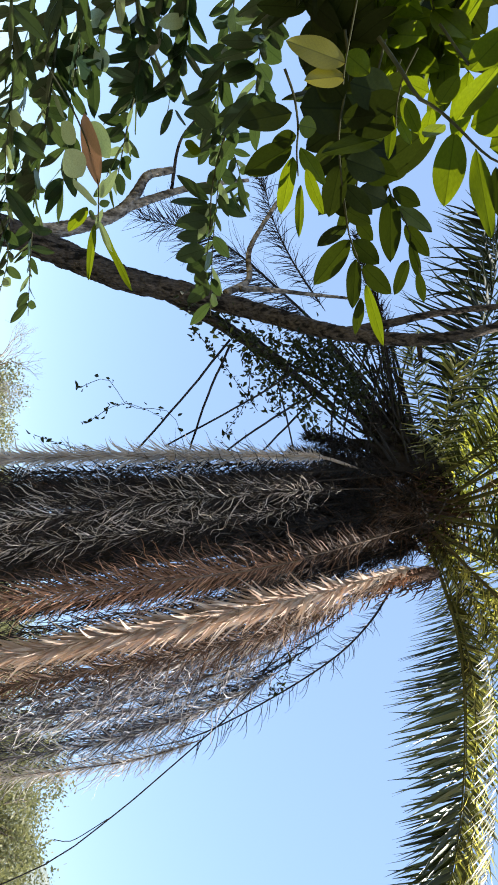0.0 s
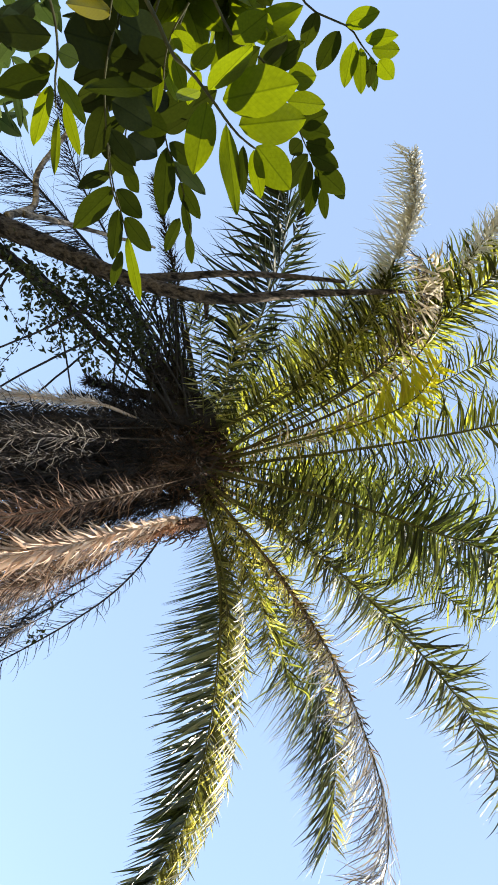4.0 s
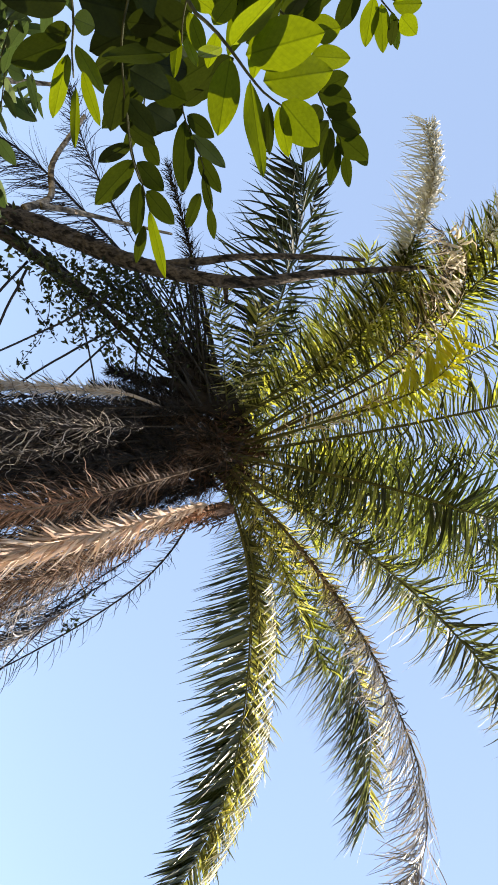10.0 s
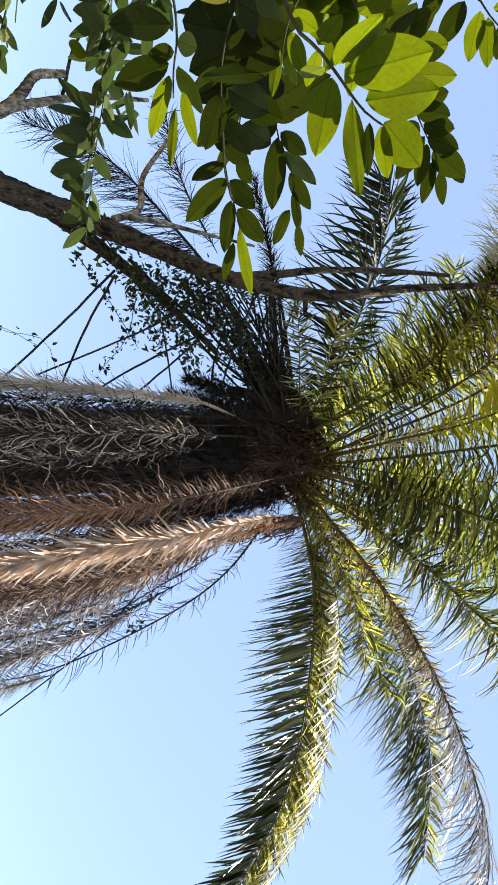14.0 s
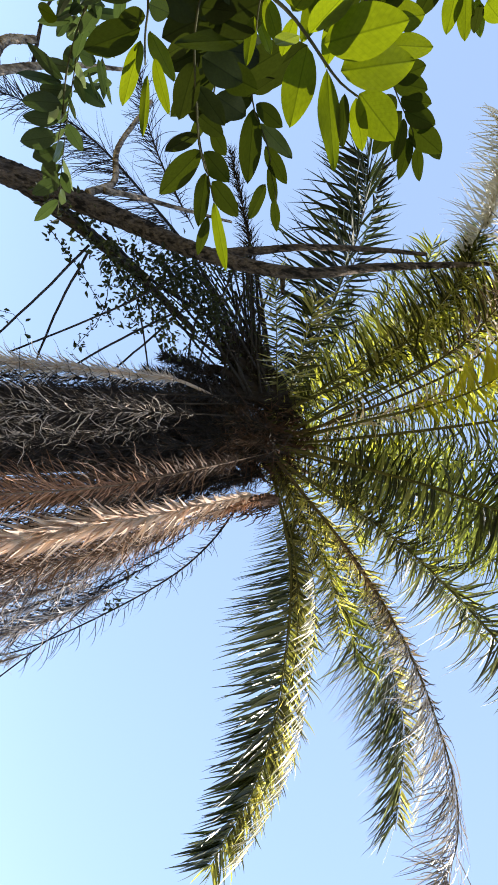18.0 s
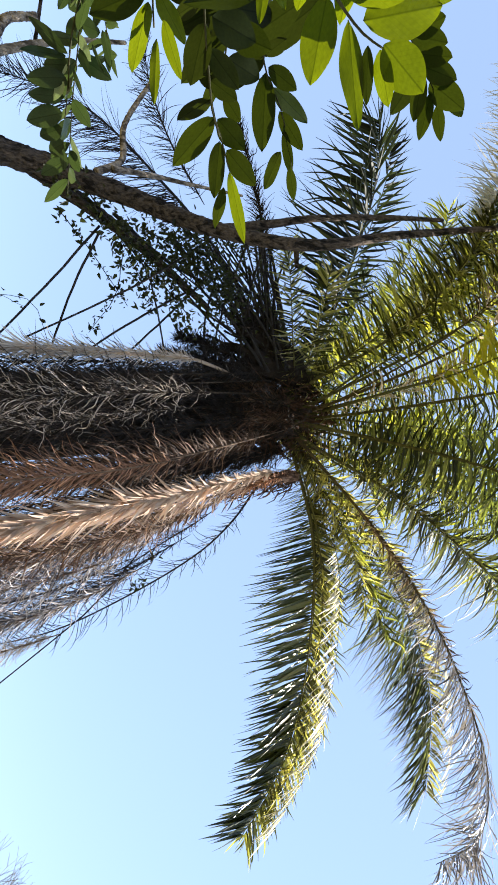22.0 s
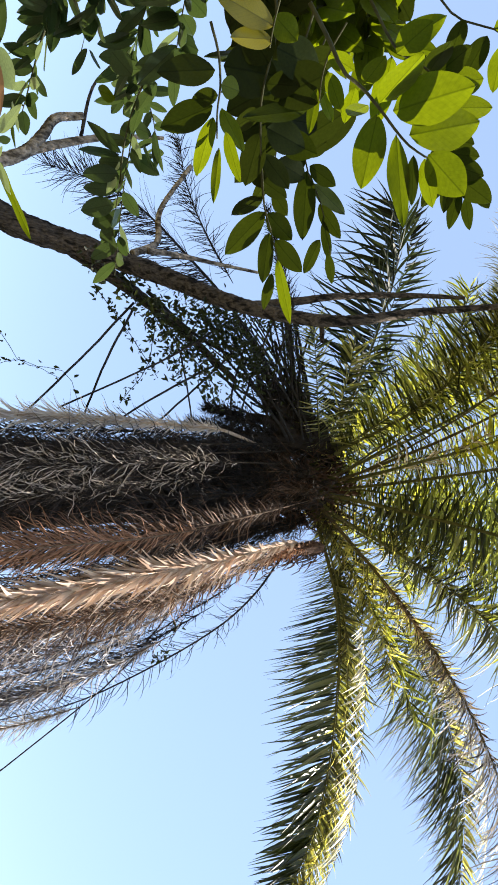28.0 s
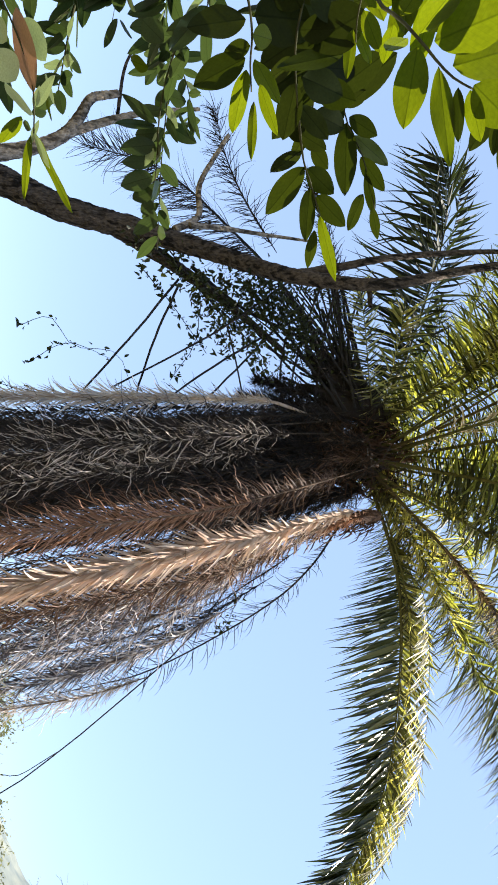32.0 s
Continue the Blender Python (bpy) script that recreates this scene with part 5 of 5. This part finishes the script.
leaf(spray, (-0.322, 0.613, 2.110), (-0.372, 0.585, 2.137), 0.038, -14, GREEN)
leaf(spray, (-0.334, 0.616, 2.089), (-0.363, 0.603, 2.104), 0.021, 10, GREEN)
leaf(spray, (-0.310, 0.633, 2.086), (-0.332, 0.634, 2.115), 0.020, 10, GREEN)
spray = spray_stem([(-0.456, 0.660, 2.134), (-0.419, 0.656, 2.174), (-0.405, 0.642, 2.201), (-0.388, 0.631, 2.224), (-0.368, 0.629, 2.241)], 0.0022)
leaf(spray, (-0.378, 0.679, 2.189), (-0.401, 0.623, 2.183), 0.032, 1, HALF_SHADED)
leaf(spray, (-0.396, 0.640, 2.219), (-0.423, 0.602, 2.233), 0.032, -2, HALF_SHADED)
leaf(spray, (-0.391, 0.626, 2.236), (-0.397, 0.603, 2.261), 0.033, -2, GREEN)
leaf(spray, (-0.367, 0.629, 2.242), (-0.371, 0.602, 2.280), 0.030, -10, GREEN)
leaf(spray, (-0.391, 0.640, 2.205), (-0.436, 0.624, 2.226), 0.030, -10, HALF_SHADED)
leaf(spray, (-0.413, 0.655, 2.174), (-0.441, 0.622, 2.191), 0.035, 7, GREEN)
# leaves behind the bright spray, shade put into their colour
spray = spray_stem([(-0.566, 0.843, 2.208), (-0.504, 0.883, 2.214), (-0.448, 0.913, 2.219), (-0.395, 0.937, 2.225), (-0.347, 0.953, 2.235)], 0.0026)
leaf(spray, (-0.487, 0.903, 2.204), (-0.447, 0.954, 2.144), 0.060, -5, SHADED)
leaf(spray, (-0.453, 0.921, 2.215), (-0.414, 0.963, 2.155), 0.051, 4, SHADED)
leaf(spray, (-0.416, 0.932, 2.221), (-0.357, 0.972, 2.177), 0.048, 4, SHADED)
leaf(spray, (-0.461, 0.901, 2.221), (-0.496, 0.853, 2.230), 0.050, -14, SHADED)
leaf(spray, (-0.461, 0.862, 2.295), (-0.426, 0.932, 2.255), 0.051, 7, SHADED)
leaf(spray, (-0.394, 0.939, 2.230), (-0.377, 0.926, 2.278), 0.040, -4, SHADED)
leaf(spray, (-0.367, 0.951, 2.237), (-0.392, 0.987, 2.209), 0.035, 4, SHADED)
leaf(spray, (-0.472, 0.904, 2.218), (-0.497, 0.893, 2.152), 0.050, 6, SHADED)
leaf(spray, (-0.446, 0.916, 2.221), (-0.452, 0.899, 2.278), 0.045, -5, SHADED)
leaf(spray, (-0.422, 0.925, 2.223), (-0.396, 0.881, 2.259), 0.041, 6, HALF_SHADED)
leaf(spray, (-0.379, 0.935, 2.225), (-0.344, 0.999, 2.227), 0.033, 11, HALF_SHADED)
leaf(spray, (-0.508, 0.886, 2.220), (-0.506, 0.824, 2.239), 0.050, -14, SHADED)
leaf(spray, (-0.352, 0.954, 2.238), (-0.317, 0.935, 2.254), 0.028, 13, HALF_SHADED)
# spotted yellow leaves
spray = spray_stem([(-0.529, 0.722, 2.076), (-0.494, 0.747, 2.082), (-0.461, 0.769, 2.087), (-0.441, 0.780, 2.091)], 0.0018)
leaf(spray, (-0.461, 0.770, 2.088), (-0.474, 0.780, 2.012), 0.033, 10, YELLOW)
leaf(spray, (-0.450, 0.778, 2.092), (-0.437, 0.784, 2.039), 0.029, -4, YELLOW)
leaf(spray, (-0.472, 0.769, 2.087), (-0.450, 0.760, 2.116), 0.030, -6, GREEN)
spray = spray_stem([(-0.669, 0.957, 2.552), (-0.600, 0.962, 2.597), (-0.555, 0.959, 2.628), (-0.525, 0.954, 2.650), (-0.490, 0.945, 2.676), (-0.455, 0.938, 2.699)], 0.0026)
leaf(spray, (-0.560, 0.964, 2.637), (-0.545, 0.913, 2.674), 0.045, -5, HALF_SHADED)
leaf(spray, (-0.556, 0.949, 2.624), (-0.562, 0.886, 2.627), 0.043, 3, HALF_SHADED)
leaf(spray, (-0.527, 0.948, 2.644), (-0.509, 0.889, 2.657), 0.039, -1, HALF_SHADED)
leaf(spray, (-0.510, 0.946, 2.657), (-0.485, 0.900, 2.691), 0.039, 8, HALF_SHADED)
leaf(spray, (-0.493, 0.950, 2.682), (-0.435, 0.885, 2.697), 0.047, -4, HALF_SHADED)
leaf(spray, (-0.497, 0.947, 2.659), (-0.426, 0.970, 2.668), 0.034, 13, HALF_SHADED)
leaf(spray, (-0.473, 0.946, 2.683), (-0.397, 0.967, 2.685), 0.028, 2, HALF_SHADED)
leaf(spray, (-0.459, 0.945, 2.702), (-0.396, 0.938, 2.710), 0.024, 7, HALF_SHADED)
leaf(spray, (-0.472, 0.924, 2.706), (-0.437, 0.913, 2.733), 0.027, 11, HALF_SHADED)
leaf(spray, (-0.555, 0.958, 2.627), (-0.585, 0.968, 2.602), 0.043, 9, SHADED)
leaf(spray, (-0.537, 0.964, 2.648), (-0.516, 0.992, 2.647), 0.039, -1, SHADED)
leaf(spray, (-0.512, 0.953, 2.658), (-0.454, 1.032, 2.673), 0.043, 3, SHADED)
spray = spray_stem([(-0.705, 0.853, 2.460), (-0.672, 0.838, 2.504), (-0.653, 0.797, 2.553), (-0.631, 0.785, 2.578), (-0.616, 0.776, 2.596), (-0.601, 0.766, 2.613)], 0.0026)
leaf(spray, (-0.638, 0.797, 2.572), (-0.570, 0.815, 2.578), 0.033, 4, GREEN)
leaf(spray, (-0.626, 0.785, 2.578), (-0.560, 0.793, 2.599), 0.029, 4, GREEN)
leaf(spray, (-0.613, 0.771, 2.589), (-0.573, 0.786, 2.630), 0.020, 6, GREEN)
leaf(spray, (-0.636, 0.777, 2.577), (-0.637, 0.726, 2.598), 0.028, -3, GREEN)
leaf(spray, (-0.624, 0.770, 2.588), (-0.629, 0.738, 2.625), 0.036, 1, GREEN)
leaf(spray, (-0.607, 0.761, 2.600), (-0.571, 0.733, 2.604), 0.031, 7, GREEN)
leaf(spray, (-0.608, 0.772, 2.600), (-0.560, 0.768, 2.586), 0.020, 6, SHADED)
leaf(spray, (-0.648, 0.810, 2.548), (-0.595, 0.851, 2.545), 0.038, -4, HALF_SHADED)
leaf(spray, (-0.666, 0.828, 2.507), (-0.612, 0.848, 2.502), 0.036, 10, HALF_SHADED)
leaf(spray, (-0.657, 0.800, 2.550), (-0.666, 0.745, 2.567), 0.038, -5, GREEN)
# yellowish pair and the dark leaves over them
spray = spray_stem([(-0.456, 0.805, 2.023), (-0.430, 0.812, 2.040), (-0.401, 0.823, 2.052), (-0.375, 0.835, 2.057), (-0.348, 0.845, 2.065)], 0.0024)
leaf(spray, (-0.377, 0.826, 2.058), (-0.341, 0.844, 2.103), 0.031, 12, GREEN)
leaf(spray, (-0.356, 0.837, 2.072), (-0.295, 0.824, 2.087), 0.020, 9, GREEN)
leaf(spray, (-0.369, 0.840, 2.055), (-0.300, 0.856, 2.042), 0.032, 6, GREEN)
leaf(spray, (-0.337, 0.843, 2.068), (-0.281, 0.882, 2.086), 0.015, -9, GREEN)
leaf(spray, (-0.381, 0.838, 2.052), (-0.356, 0.884, 2.005), 0.038, -11, HALF_SHADED)
leaf(spray, (-0.413, 0.819, 2.041), (-0.397, 0.839, 1.976), 0.038, -4, SHADED)
leaf(spray, (-0.400, 0.820, 2.051), (-0.401, 0.819, 2.078), 0.026, 11, GREEN)
leaf(spray, (-0.389, 0.825, 2.051), (-0.392, 0.863, 2.034), 0.023, -4, HALF_SHADED)
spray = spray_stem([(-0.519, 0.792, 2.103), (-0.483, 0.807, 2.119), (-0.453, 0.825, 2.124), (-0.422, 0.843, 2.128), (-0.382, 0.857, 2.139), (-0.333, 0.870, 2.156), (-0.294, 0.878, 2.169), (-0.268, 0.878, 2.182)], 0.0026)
leaf(spray, (-0.445, 0.856, 2.075), (-0.449, 0.832, 2.145), 0.067, 4, SHADED)
leaf(spray, (-0.445, 0.778, 2.185), (-0.417, 0.833, 2.140), 0.060, -11, SHADED)
leaf(spray, (-0.412, 0.817, 2.184), (-0.388, 0.844, 2.102), 0.026, -4, HALF_SHADED)
leaf(spray, (-0.390, 0.854, 2.147), (-0.374, 0.838, 2.203), 0.042, -9, SHADED)
leaf(spray, (-0.403, 0.848, 2.132), (-0.394, 0.893, 2.116), 0.031, 12, SHADED)
leaf(spray, (-0.384, 0.861, 2.142), (-0.323, 0.894, 2.143), 0.042, -3, SHADED)
leaf(spray, (-0.358, 0.861, 2.149), (-0.321, 0.856, 2.192), 0.029, 2, SHADED)
leaf(spray, (-0.467, 0.811, 2.124), (-0.458, 0.798, 2.187), 0.051, -3, SHADED)
leaf(spray, (-0.452, 0.823, 2.122), (-0.494, 0.833, 2.086), 0.048, 4, SHADED)
leaf(spray, (-0.436, 0.839, 2.132), (-0.432, 0.805, 2.160), 0.036, -10, SHADED)
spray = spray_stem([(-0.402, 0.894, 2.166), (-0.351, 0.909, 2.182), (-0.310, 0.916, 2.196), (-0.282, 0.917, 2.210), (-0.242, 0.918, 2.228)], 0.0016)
leaf(spray, (-0.324, 0.915, 2.190), (-0.294, 0.932, 2.149), 0.031, 12, SHADED)
leaf(spray, (-0.307, 0.923, 2.203), (-0.250, 0.982, 2.173), 0.041, -1, HALF_SHADED)
leaf(spray, (-0.306, 0.921, 2.206), (-0.270, 0.904, 2.240), 0.035, 8, HALF_SHADED)
leaf(spray, (-0.269, 0.919, 2.222), (-0.222, 0.887, 2.248), 0.034, 12, HALF_SHADED)
leaf(spray, (-0.279, 0.922, 2.212), (-0.210, 0.950, 2.223), 0.028, -5, HALF_SHADED)
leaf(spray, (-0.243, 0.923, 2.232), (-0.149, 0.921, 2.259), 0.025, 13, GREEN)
leaf(spray, (-0.222, 0.928, 2.226), (-0.164, 0.920, 2.208), 0.019, -5, HALF_SHADED)
leaf(spray, (-0.343, 0.906, 2.183), (-0.318, 0.877, 2.205), 0.025, -13, SHADED)
spray = spray_stem([(-0.483, 0.736, 2.171), (-0.456, 0.761, 2.168), (-0.431, 0.776, 2.171), (-0.410, 0.785, 2.177)], 0.0018)
leaf(spray, (-0.424, 0.784, 2.172), (-0.384, 0.821, 2.191), 0.018, -8, GREEN)
leaf(spray, (-0.424, 0.783, 2.178), (-0.397, 0.797, 2.211), 0.017, 4, GREEN)
leaf(spray, (-0.438, 0.768, 2.174), (-0.388, 0.753, 2.187), 0.021, -11, GREEN)
leaf(spray, (-0.422, 0.749, 2.204), (-0.380, 0.759, 2.198), 0.024, 7, GREEN)
leaf(spray, (-0.456, 0.762, 2.168), (-0.428, 0.729, 2.181), 0.023, -13, GREEN)
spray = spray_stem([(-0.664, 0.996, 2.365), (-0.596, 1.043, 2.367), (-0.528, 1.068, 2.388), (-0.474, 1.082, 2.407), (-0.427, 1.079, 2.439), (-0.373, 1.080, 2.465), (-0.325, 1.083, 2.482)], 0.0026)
leaf(spray, (-0.563, 0.998, 2.449), (-0.506, 1.116, 2.403), 0.062, -4, SHADED)
leaf(spray, (-0.495, 1.085, 2.407), (-0.428, 1.123, 2.330), 0.052, 3, SHADED)
leaf(spray, (-0.471, 1.087, 2.414), (-0.351, 1.114, 2.432), 0.048, -3, HALF_SHADED)
leaf(spray, (-0.474, 1.072, 2.407), (-0.438, 1.039, 2.444), 0.034, 14, HALF_SHADED)
leaf(spray, (-0.447, 1.075, 2.421), (-0.404, 1.070, 2.500), 0.034, 11, HALF_SHADED)
leaf(spray, (-0.417, 1.087, 2.448), (-0.352, 1.053, 2.476), 0.030, -10, HALF_SHADED)
leaf(spray, (-0.351, 1.084, 2.454), (-0.297, 1.142, 2.463), 0.032, 6, HALF_SHADED)
leaf(spray, (-0.386, 1.079, 2.456), (-0.317, 1.091, 2.485), 0.024, 10, HALF_SHADED)
leaf(spray, (-0.329, 1.081, 2.474), (-0.270, 1.075, 2.483), 0.021, 2, HALF_SHADED)
leaf(spray, (-0.488, 1.071, 2.396), (-0.517, 1.048, 2.423), 0.036, -4, SHADED)
leaf(spray, (-0.524, 1.061, 2.383), (-0.518, 1.121, 2.365), 0.040, -13, SHADED)
# a sprig of small thick leaves with pale backs
spray = spray_stem([(-0.845, 1.646, 2.338), (-0.754, 1.699, 2.325), (-0.683, 1.733, 2.323), (-0.608, 1.760, 2.330), (-0.528, 1.787, 2.332), (-0.460, 1.806, 2.335)], 0.004)
leaf(spray, (-0.668, 1.726, 2.316), (-0.740, 1.777, 2.235), 0.034, -13, THICK)
leaf(spray, (-0.672, 1.755, 2.321), (-0.651, 1.736, 2.206), 0.037, 13, THICK)
leaf(spray, (-0.651, 1.745, 2.326), (-0.654, 1.790, 2.279), 0.051, 1, THICK)
leaf(spray, (-0.623, 1.751, 2.321), (-0.607, 1.775, 2.233), 0.049, -3, THICK)
leaf(spray, (-0.585, 1.767, 2.323), (-0.578, 1.791, 2.242), 0.039, -5, THICK)
leaf(spray, (-0.549, 1.774, 2.322), (-0.523, 1.806, 2.244), 0.057, -4, THICK)
leaf(spray, (-0.517, 1.782, 2.324), (-0.494, 1.810, 2.278), 0.046, -14, THICK)
leaf(spray, (-0.487, 1.794, 2.336), (-0.472, 1.839, 2.312), 0.046, -12, THICK)
leaf(spray, (-0.470, 1.789, 2.332), (-0.428, 1.820, 2.343), 0.031, 0, THICK)
leaf(spray, (-0.691, 1.730, 2.345), (-0.636, 1.742, 2.378), 0.026, -2, THICK)
leaf(spray, (-0.694, 1.695, 2.363), (-0.649, 1.728, 2.406), 0.023, 14, THICK)
leaf(spray, (-0.726, 1.682, 2.382), (-0.655, 1.696, 2.409), 0.024, 1, THICK)
leaf(spray, (-0.643, 1.737, 2.336), (-0.603, 1.778, 2.371), 0.029, 8, THICK)
leaf(spray, (-0.612, 1.748, 2.315), (-0.572, 1.777, 2.295), 0.029, -8, PALE)
leaf(spray, (-0.659, 1.751, 2.320), (-0.629, 1.767, 2.305), 0.029, -12, PALE)
leaf(spray, (-0.794, 1.705, 2.237), (-0.800, 1.731, 2.291), 0.043, -10, GREEN)
leaf(spray, (-0.877, 1.699, 2.202), (-0.834, 1.763, 2.186), 0.031, -3, THICK)
leaf(spray, (-0.870, 1.688, 2.204), (-0.862, 1.736, 2.251), 0.023, 13, THICK)
leaf(spray, (-0.873, 1.665, 2.252), (-0.826, 1.643, 2.296), 0.054, -11, THICK)
leaf(spray, (-0.853, 1.666, 2.301), (-0.813, 1.743, 2.291), 0.049, 13, THICK)
leaf(spray, (-0.843, 1.658, 2.337), (-0.820, 1.722, 2.315), 0.043, 7, THICK)
leaf(spray, (-0.783, 1.671, 2.340), (-0.703, 1.675, 2.317), 0.043, 3, THICK)
leaf(spray, (-0.828, 1.647, 2.363), (-0.749, 1.652, 2.318), 0.043, -14, THICK)

# boughs that carry the sprays in from the side
limb("bough", [(-1.7, 0.9, 3.3), (-0.949, 1.159, 2.195), (-0.637, 0.848, 2.085), (-0.578, 0.742, 2.105)], 0.03, 0.006, BARK, broad)
limb("bough", [(-1.9, 0.7, 2.9), (-1.497, 1.736, 1.863), (-1.337, 1.722, 1.982), (-1.262, 1.739, 2.146)], 0.035, 0.006, BARK, broad)
limb("bough", [(-0.609, 0.796, 2.093), (-0.712, 0.789, 2.289), (-0.841, 0.823, 2.474)], 0.007, 0.003, BARK, broad)

# a denser bough of smaller leaves farther off
leafy([(-1.221, 1.821, 1.943), (-1.046, 1.936, 1.940), (-0.865, 2.032, 1.923), (-0.706, 2.099, 1.907)], 34, 0.13, 0.045, THICK, 1, r=0.008)
leafy([(-1.145, 1.770, 1.813), (-0.983, 1.871, 1.829), (-0.760, 1.981, 1.818), (-0.594, 2.039, 1.837)], 34, 0.13, 0.045, THICK, 2)
leafy([(-0.658, 2.011, 1.895), (-0.555, 2.045, 1.891), (-0.383, 2.087, 1.888)], 16, 0.08, 0.03, THICK, 3)
leafy([(-0.649, 2.024, 1.806), (-0.549, 2.053, 1.831), (-0.441, 2.083, 1.810)], 12, 0.08, 0.03, THICK, 4)
leafy([(-1.227, 1.809, 1.984), (-1.100, 1.891, 2.000), (-0.926, 1.992, 1.987), (-0.729, 2.079, 1.986)], 30, 0.12, 0.045, THICK, 5)
leafy([(-1.290, 1.848, 2.148), (-1.145, 1.936, 2.189), (-0.972, 2.039, 2.175), (-0.822, 2.113, 2.158)], 36, 0.10, 0.04, THICK, 6, r=0.009)
leafy([(-1.287, 1.858, 2.119), (-1.183, 1.943, 2.075), (-1.057, 2.023, 2.060)], 20, 0.13, 0.05, THICK, 7)
leafy([(-1.298, 1.797, 2.279), (-1.176, 1.875, 2.308), (-1.061, 1.956, 2.283)], 28, 0.11, 0.045, THICK, 8)
leafy([(-1.301, 1.738, 2.409), (-1.154, 1.842, 2.420), (-1.038, 1.917, 2.415), (-0.910, 1.983, 2.423)], 34, 0.11, 0.045, THICK, 9)
leafy([(-1.063, 1.412, 2.339), (-0.944, 1.496, 2.352), (-0.838, 1.557, 2.366)], 26, 0.11, 0.045, THICK, 10)
leafy([(-0.897, 1.662, 2.337), (-0.761, 1.730, 2.349), (-0.594, 1.796, 2.356), (-0.380, 1.853, 2.368)], 30, 0.085, 0.04, THICK, 11)
leafy([(-0.978, 1.843, 2.383), (-0.855, 1.869, 2.468), (-0.751, 1.901, 2.501)], 18, 0.08, 0.025, THICK, 12)
leafy([(-0.822, 1.034, 2.335), (-0.765, 1.053, 2.374), (-0.700, 1.058, 2.430)], 20, 0.12, 0.05, GREEN, 14)
leafy([(-0.810, 0.978, 2.414), (-0.738, 1.000, 2.460), (-0.668, 0.989, 2.530)], 16, 0.12, 0.05, GREEN, 15)

leafy([(-0.905, 1.166, 2.252), (-0.803, 1.154, 2.294), (-0.732, 1.094, 2.355)], 22, 0.11, 0.05, SHADED, 17)
leafy([(-0.949, 1.128, 2.464), (-0.830, 1.152, 2.469), (-0.731, 1.174, 2.442)], 22, 0.11, 0.05, SHADED, 18)
leafy([(-0.869, 0.982, 2.525), (-0.811, 1.038, 2.525), (-0.728, 1.061, 2.489)], 20, 0.11, 0.05, SHADED, 19)
leafy([(-0.835, 1.162, 2.351), (-0.728, 1.216, 2.388), (-0.611, 1.237, 2.459)], 20, 0.10, 0.045, SHADED, 21)
leafy([(-1.387, 1.868, 2.255), (-1.250, 1.970, 2.254), (-1.089, 2.082, 2.215)], 30, 0.11, 0.045, THICK, 22)
leafy([(-1.406, 2.066, 1.907), (-1.215, 2.190, 1.923), (-1.010, 2.303, 1.884), (-0.856, 2.364, 1.926)], 36, 0.13, 0.05, THICK, 23)

# a sprig of pale, half-withered leaves
spray = spray_stem([(-0.504, 0.994, 1.769), (-0.465, 1.011, 1.805), (-0.429, 1.025, 1.829), (-0.387, 1.040, 1.849), (-0.351, 1.053, 1.854), (-0.327, 1.062, 1.855)], 0.0016)
leaf(spray, (-0.453, 1.008, 1.826), (-0.371, 1.044, 1.851), 0.043, -2, PINK)
leaf(spray, (-0.345, 1.049, 1.849), (-0.367, 1.026, 1.812), 0.048, -11, PALE)
leaf(spray, (-0.382, 1.044, 1.830), (-0.415, 1.046, 1.805), 0.043, 12, PALE)
leaf(spray, (-0.449, 1.020, 1.835), (-0.396, 1.002, 1.856), 0.034, -11, PALE)
leaf(spray, (-0.355, 1.045, 1.855), (-0.383, 1.005, 1.868), 0.020, 1, PALE)
leaf(spray, (-0.398, 1.039, 1.867), (-0.368, 1.062, 1.883), 0.012, 4, PALE)
leaf(spray, (-0.371, 1.035, 1.866), (-0.340, 1.040, 1.872), 0.009, 10, HALF_SHADED)
leaf(spray, (-0.325, 1.064, 1.852), (-0.248, 1.093, 1.844), 0.018, -7, GREEN)
leaf(spray, (-0.328, 1.065, 1.859), (-0.228, 1.056, 1.899), 0.018, 3, GREEN)
leaf(spray, (-0.327, 1.059, 1.856), (-0.280, 1.046, 1.870), 0.014, 4, PALE)
leaf(spray, (-0.342, 1.053, 1.838), (-0.305, 1.058, 1.811), 0.028, -9, GREEN)
leaf(spray, (-0.314, 1.066, 1.852), (-0.348, 1.062, 1.861), 0.012, 8, PALE)
leaf(spray, (-0.420, 1.029, 1.817), (-0.449, 1.038, 1.798), 0.031, -3, PALE)
leaf(spray, (-0.359, 1.058, 1.855), (-0.384, 1.045, 1.859), 0.014, 3, PALE)
leaf(spray, (-0.346, 1.048, 1.854), (-0.352, 1.044, 1.868), 0.014, 2, THICK)
leaf(spray, (-0.341, 1.067, 1.843), (-0.326, 1.047, 1.848), 0.012, 12, THICK)

for thing_made in list(scene.objects):
    if thing_made.parent is None and thing_made.type == "EMPTY" and not thing_made.children:
        bpy.data.objects.remove(thing_made)
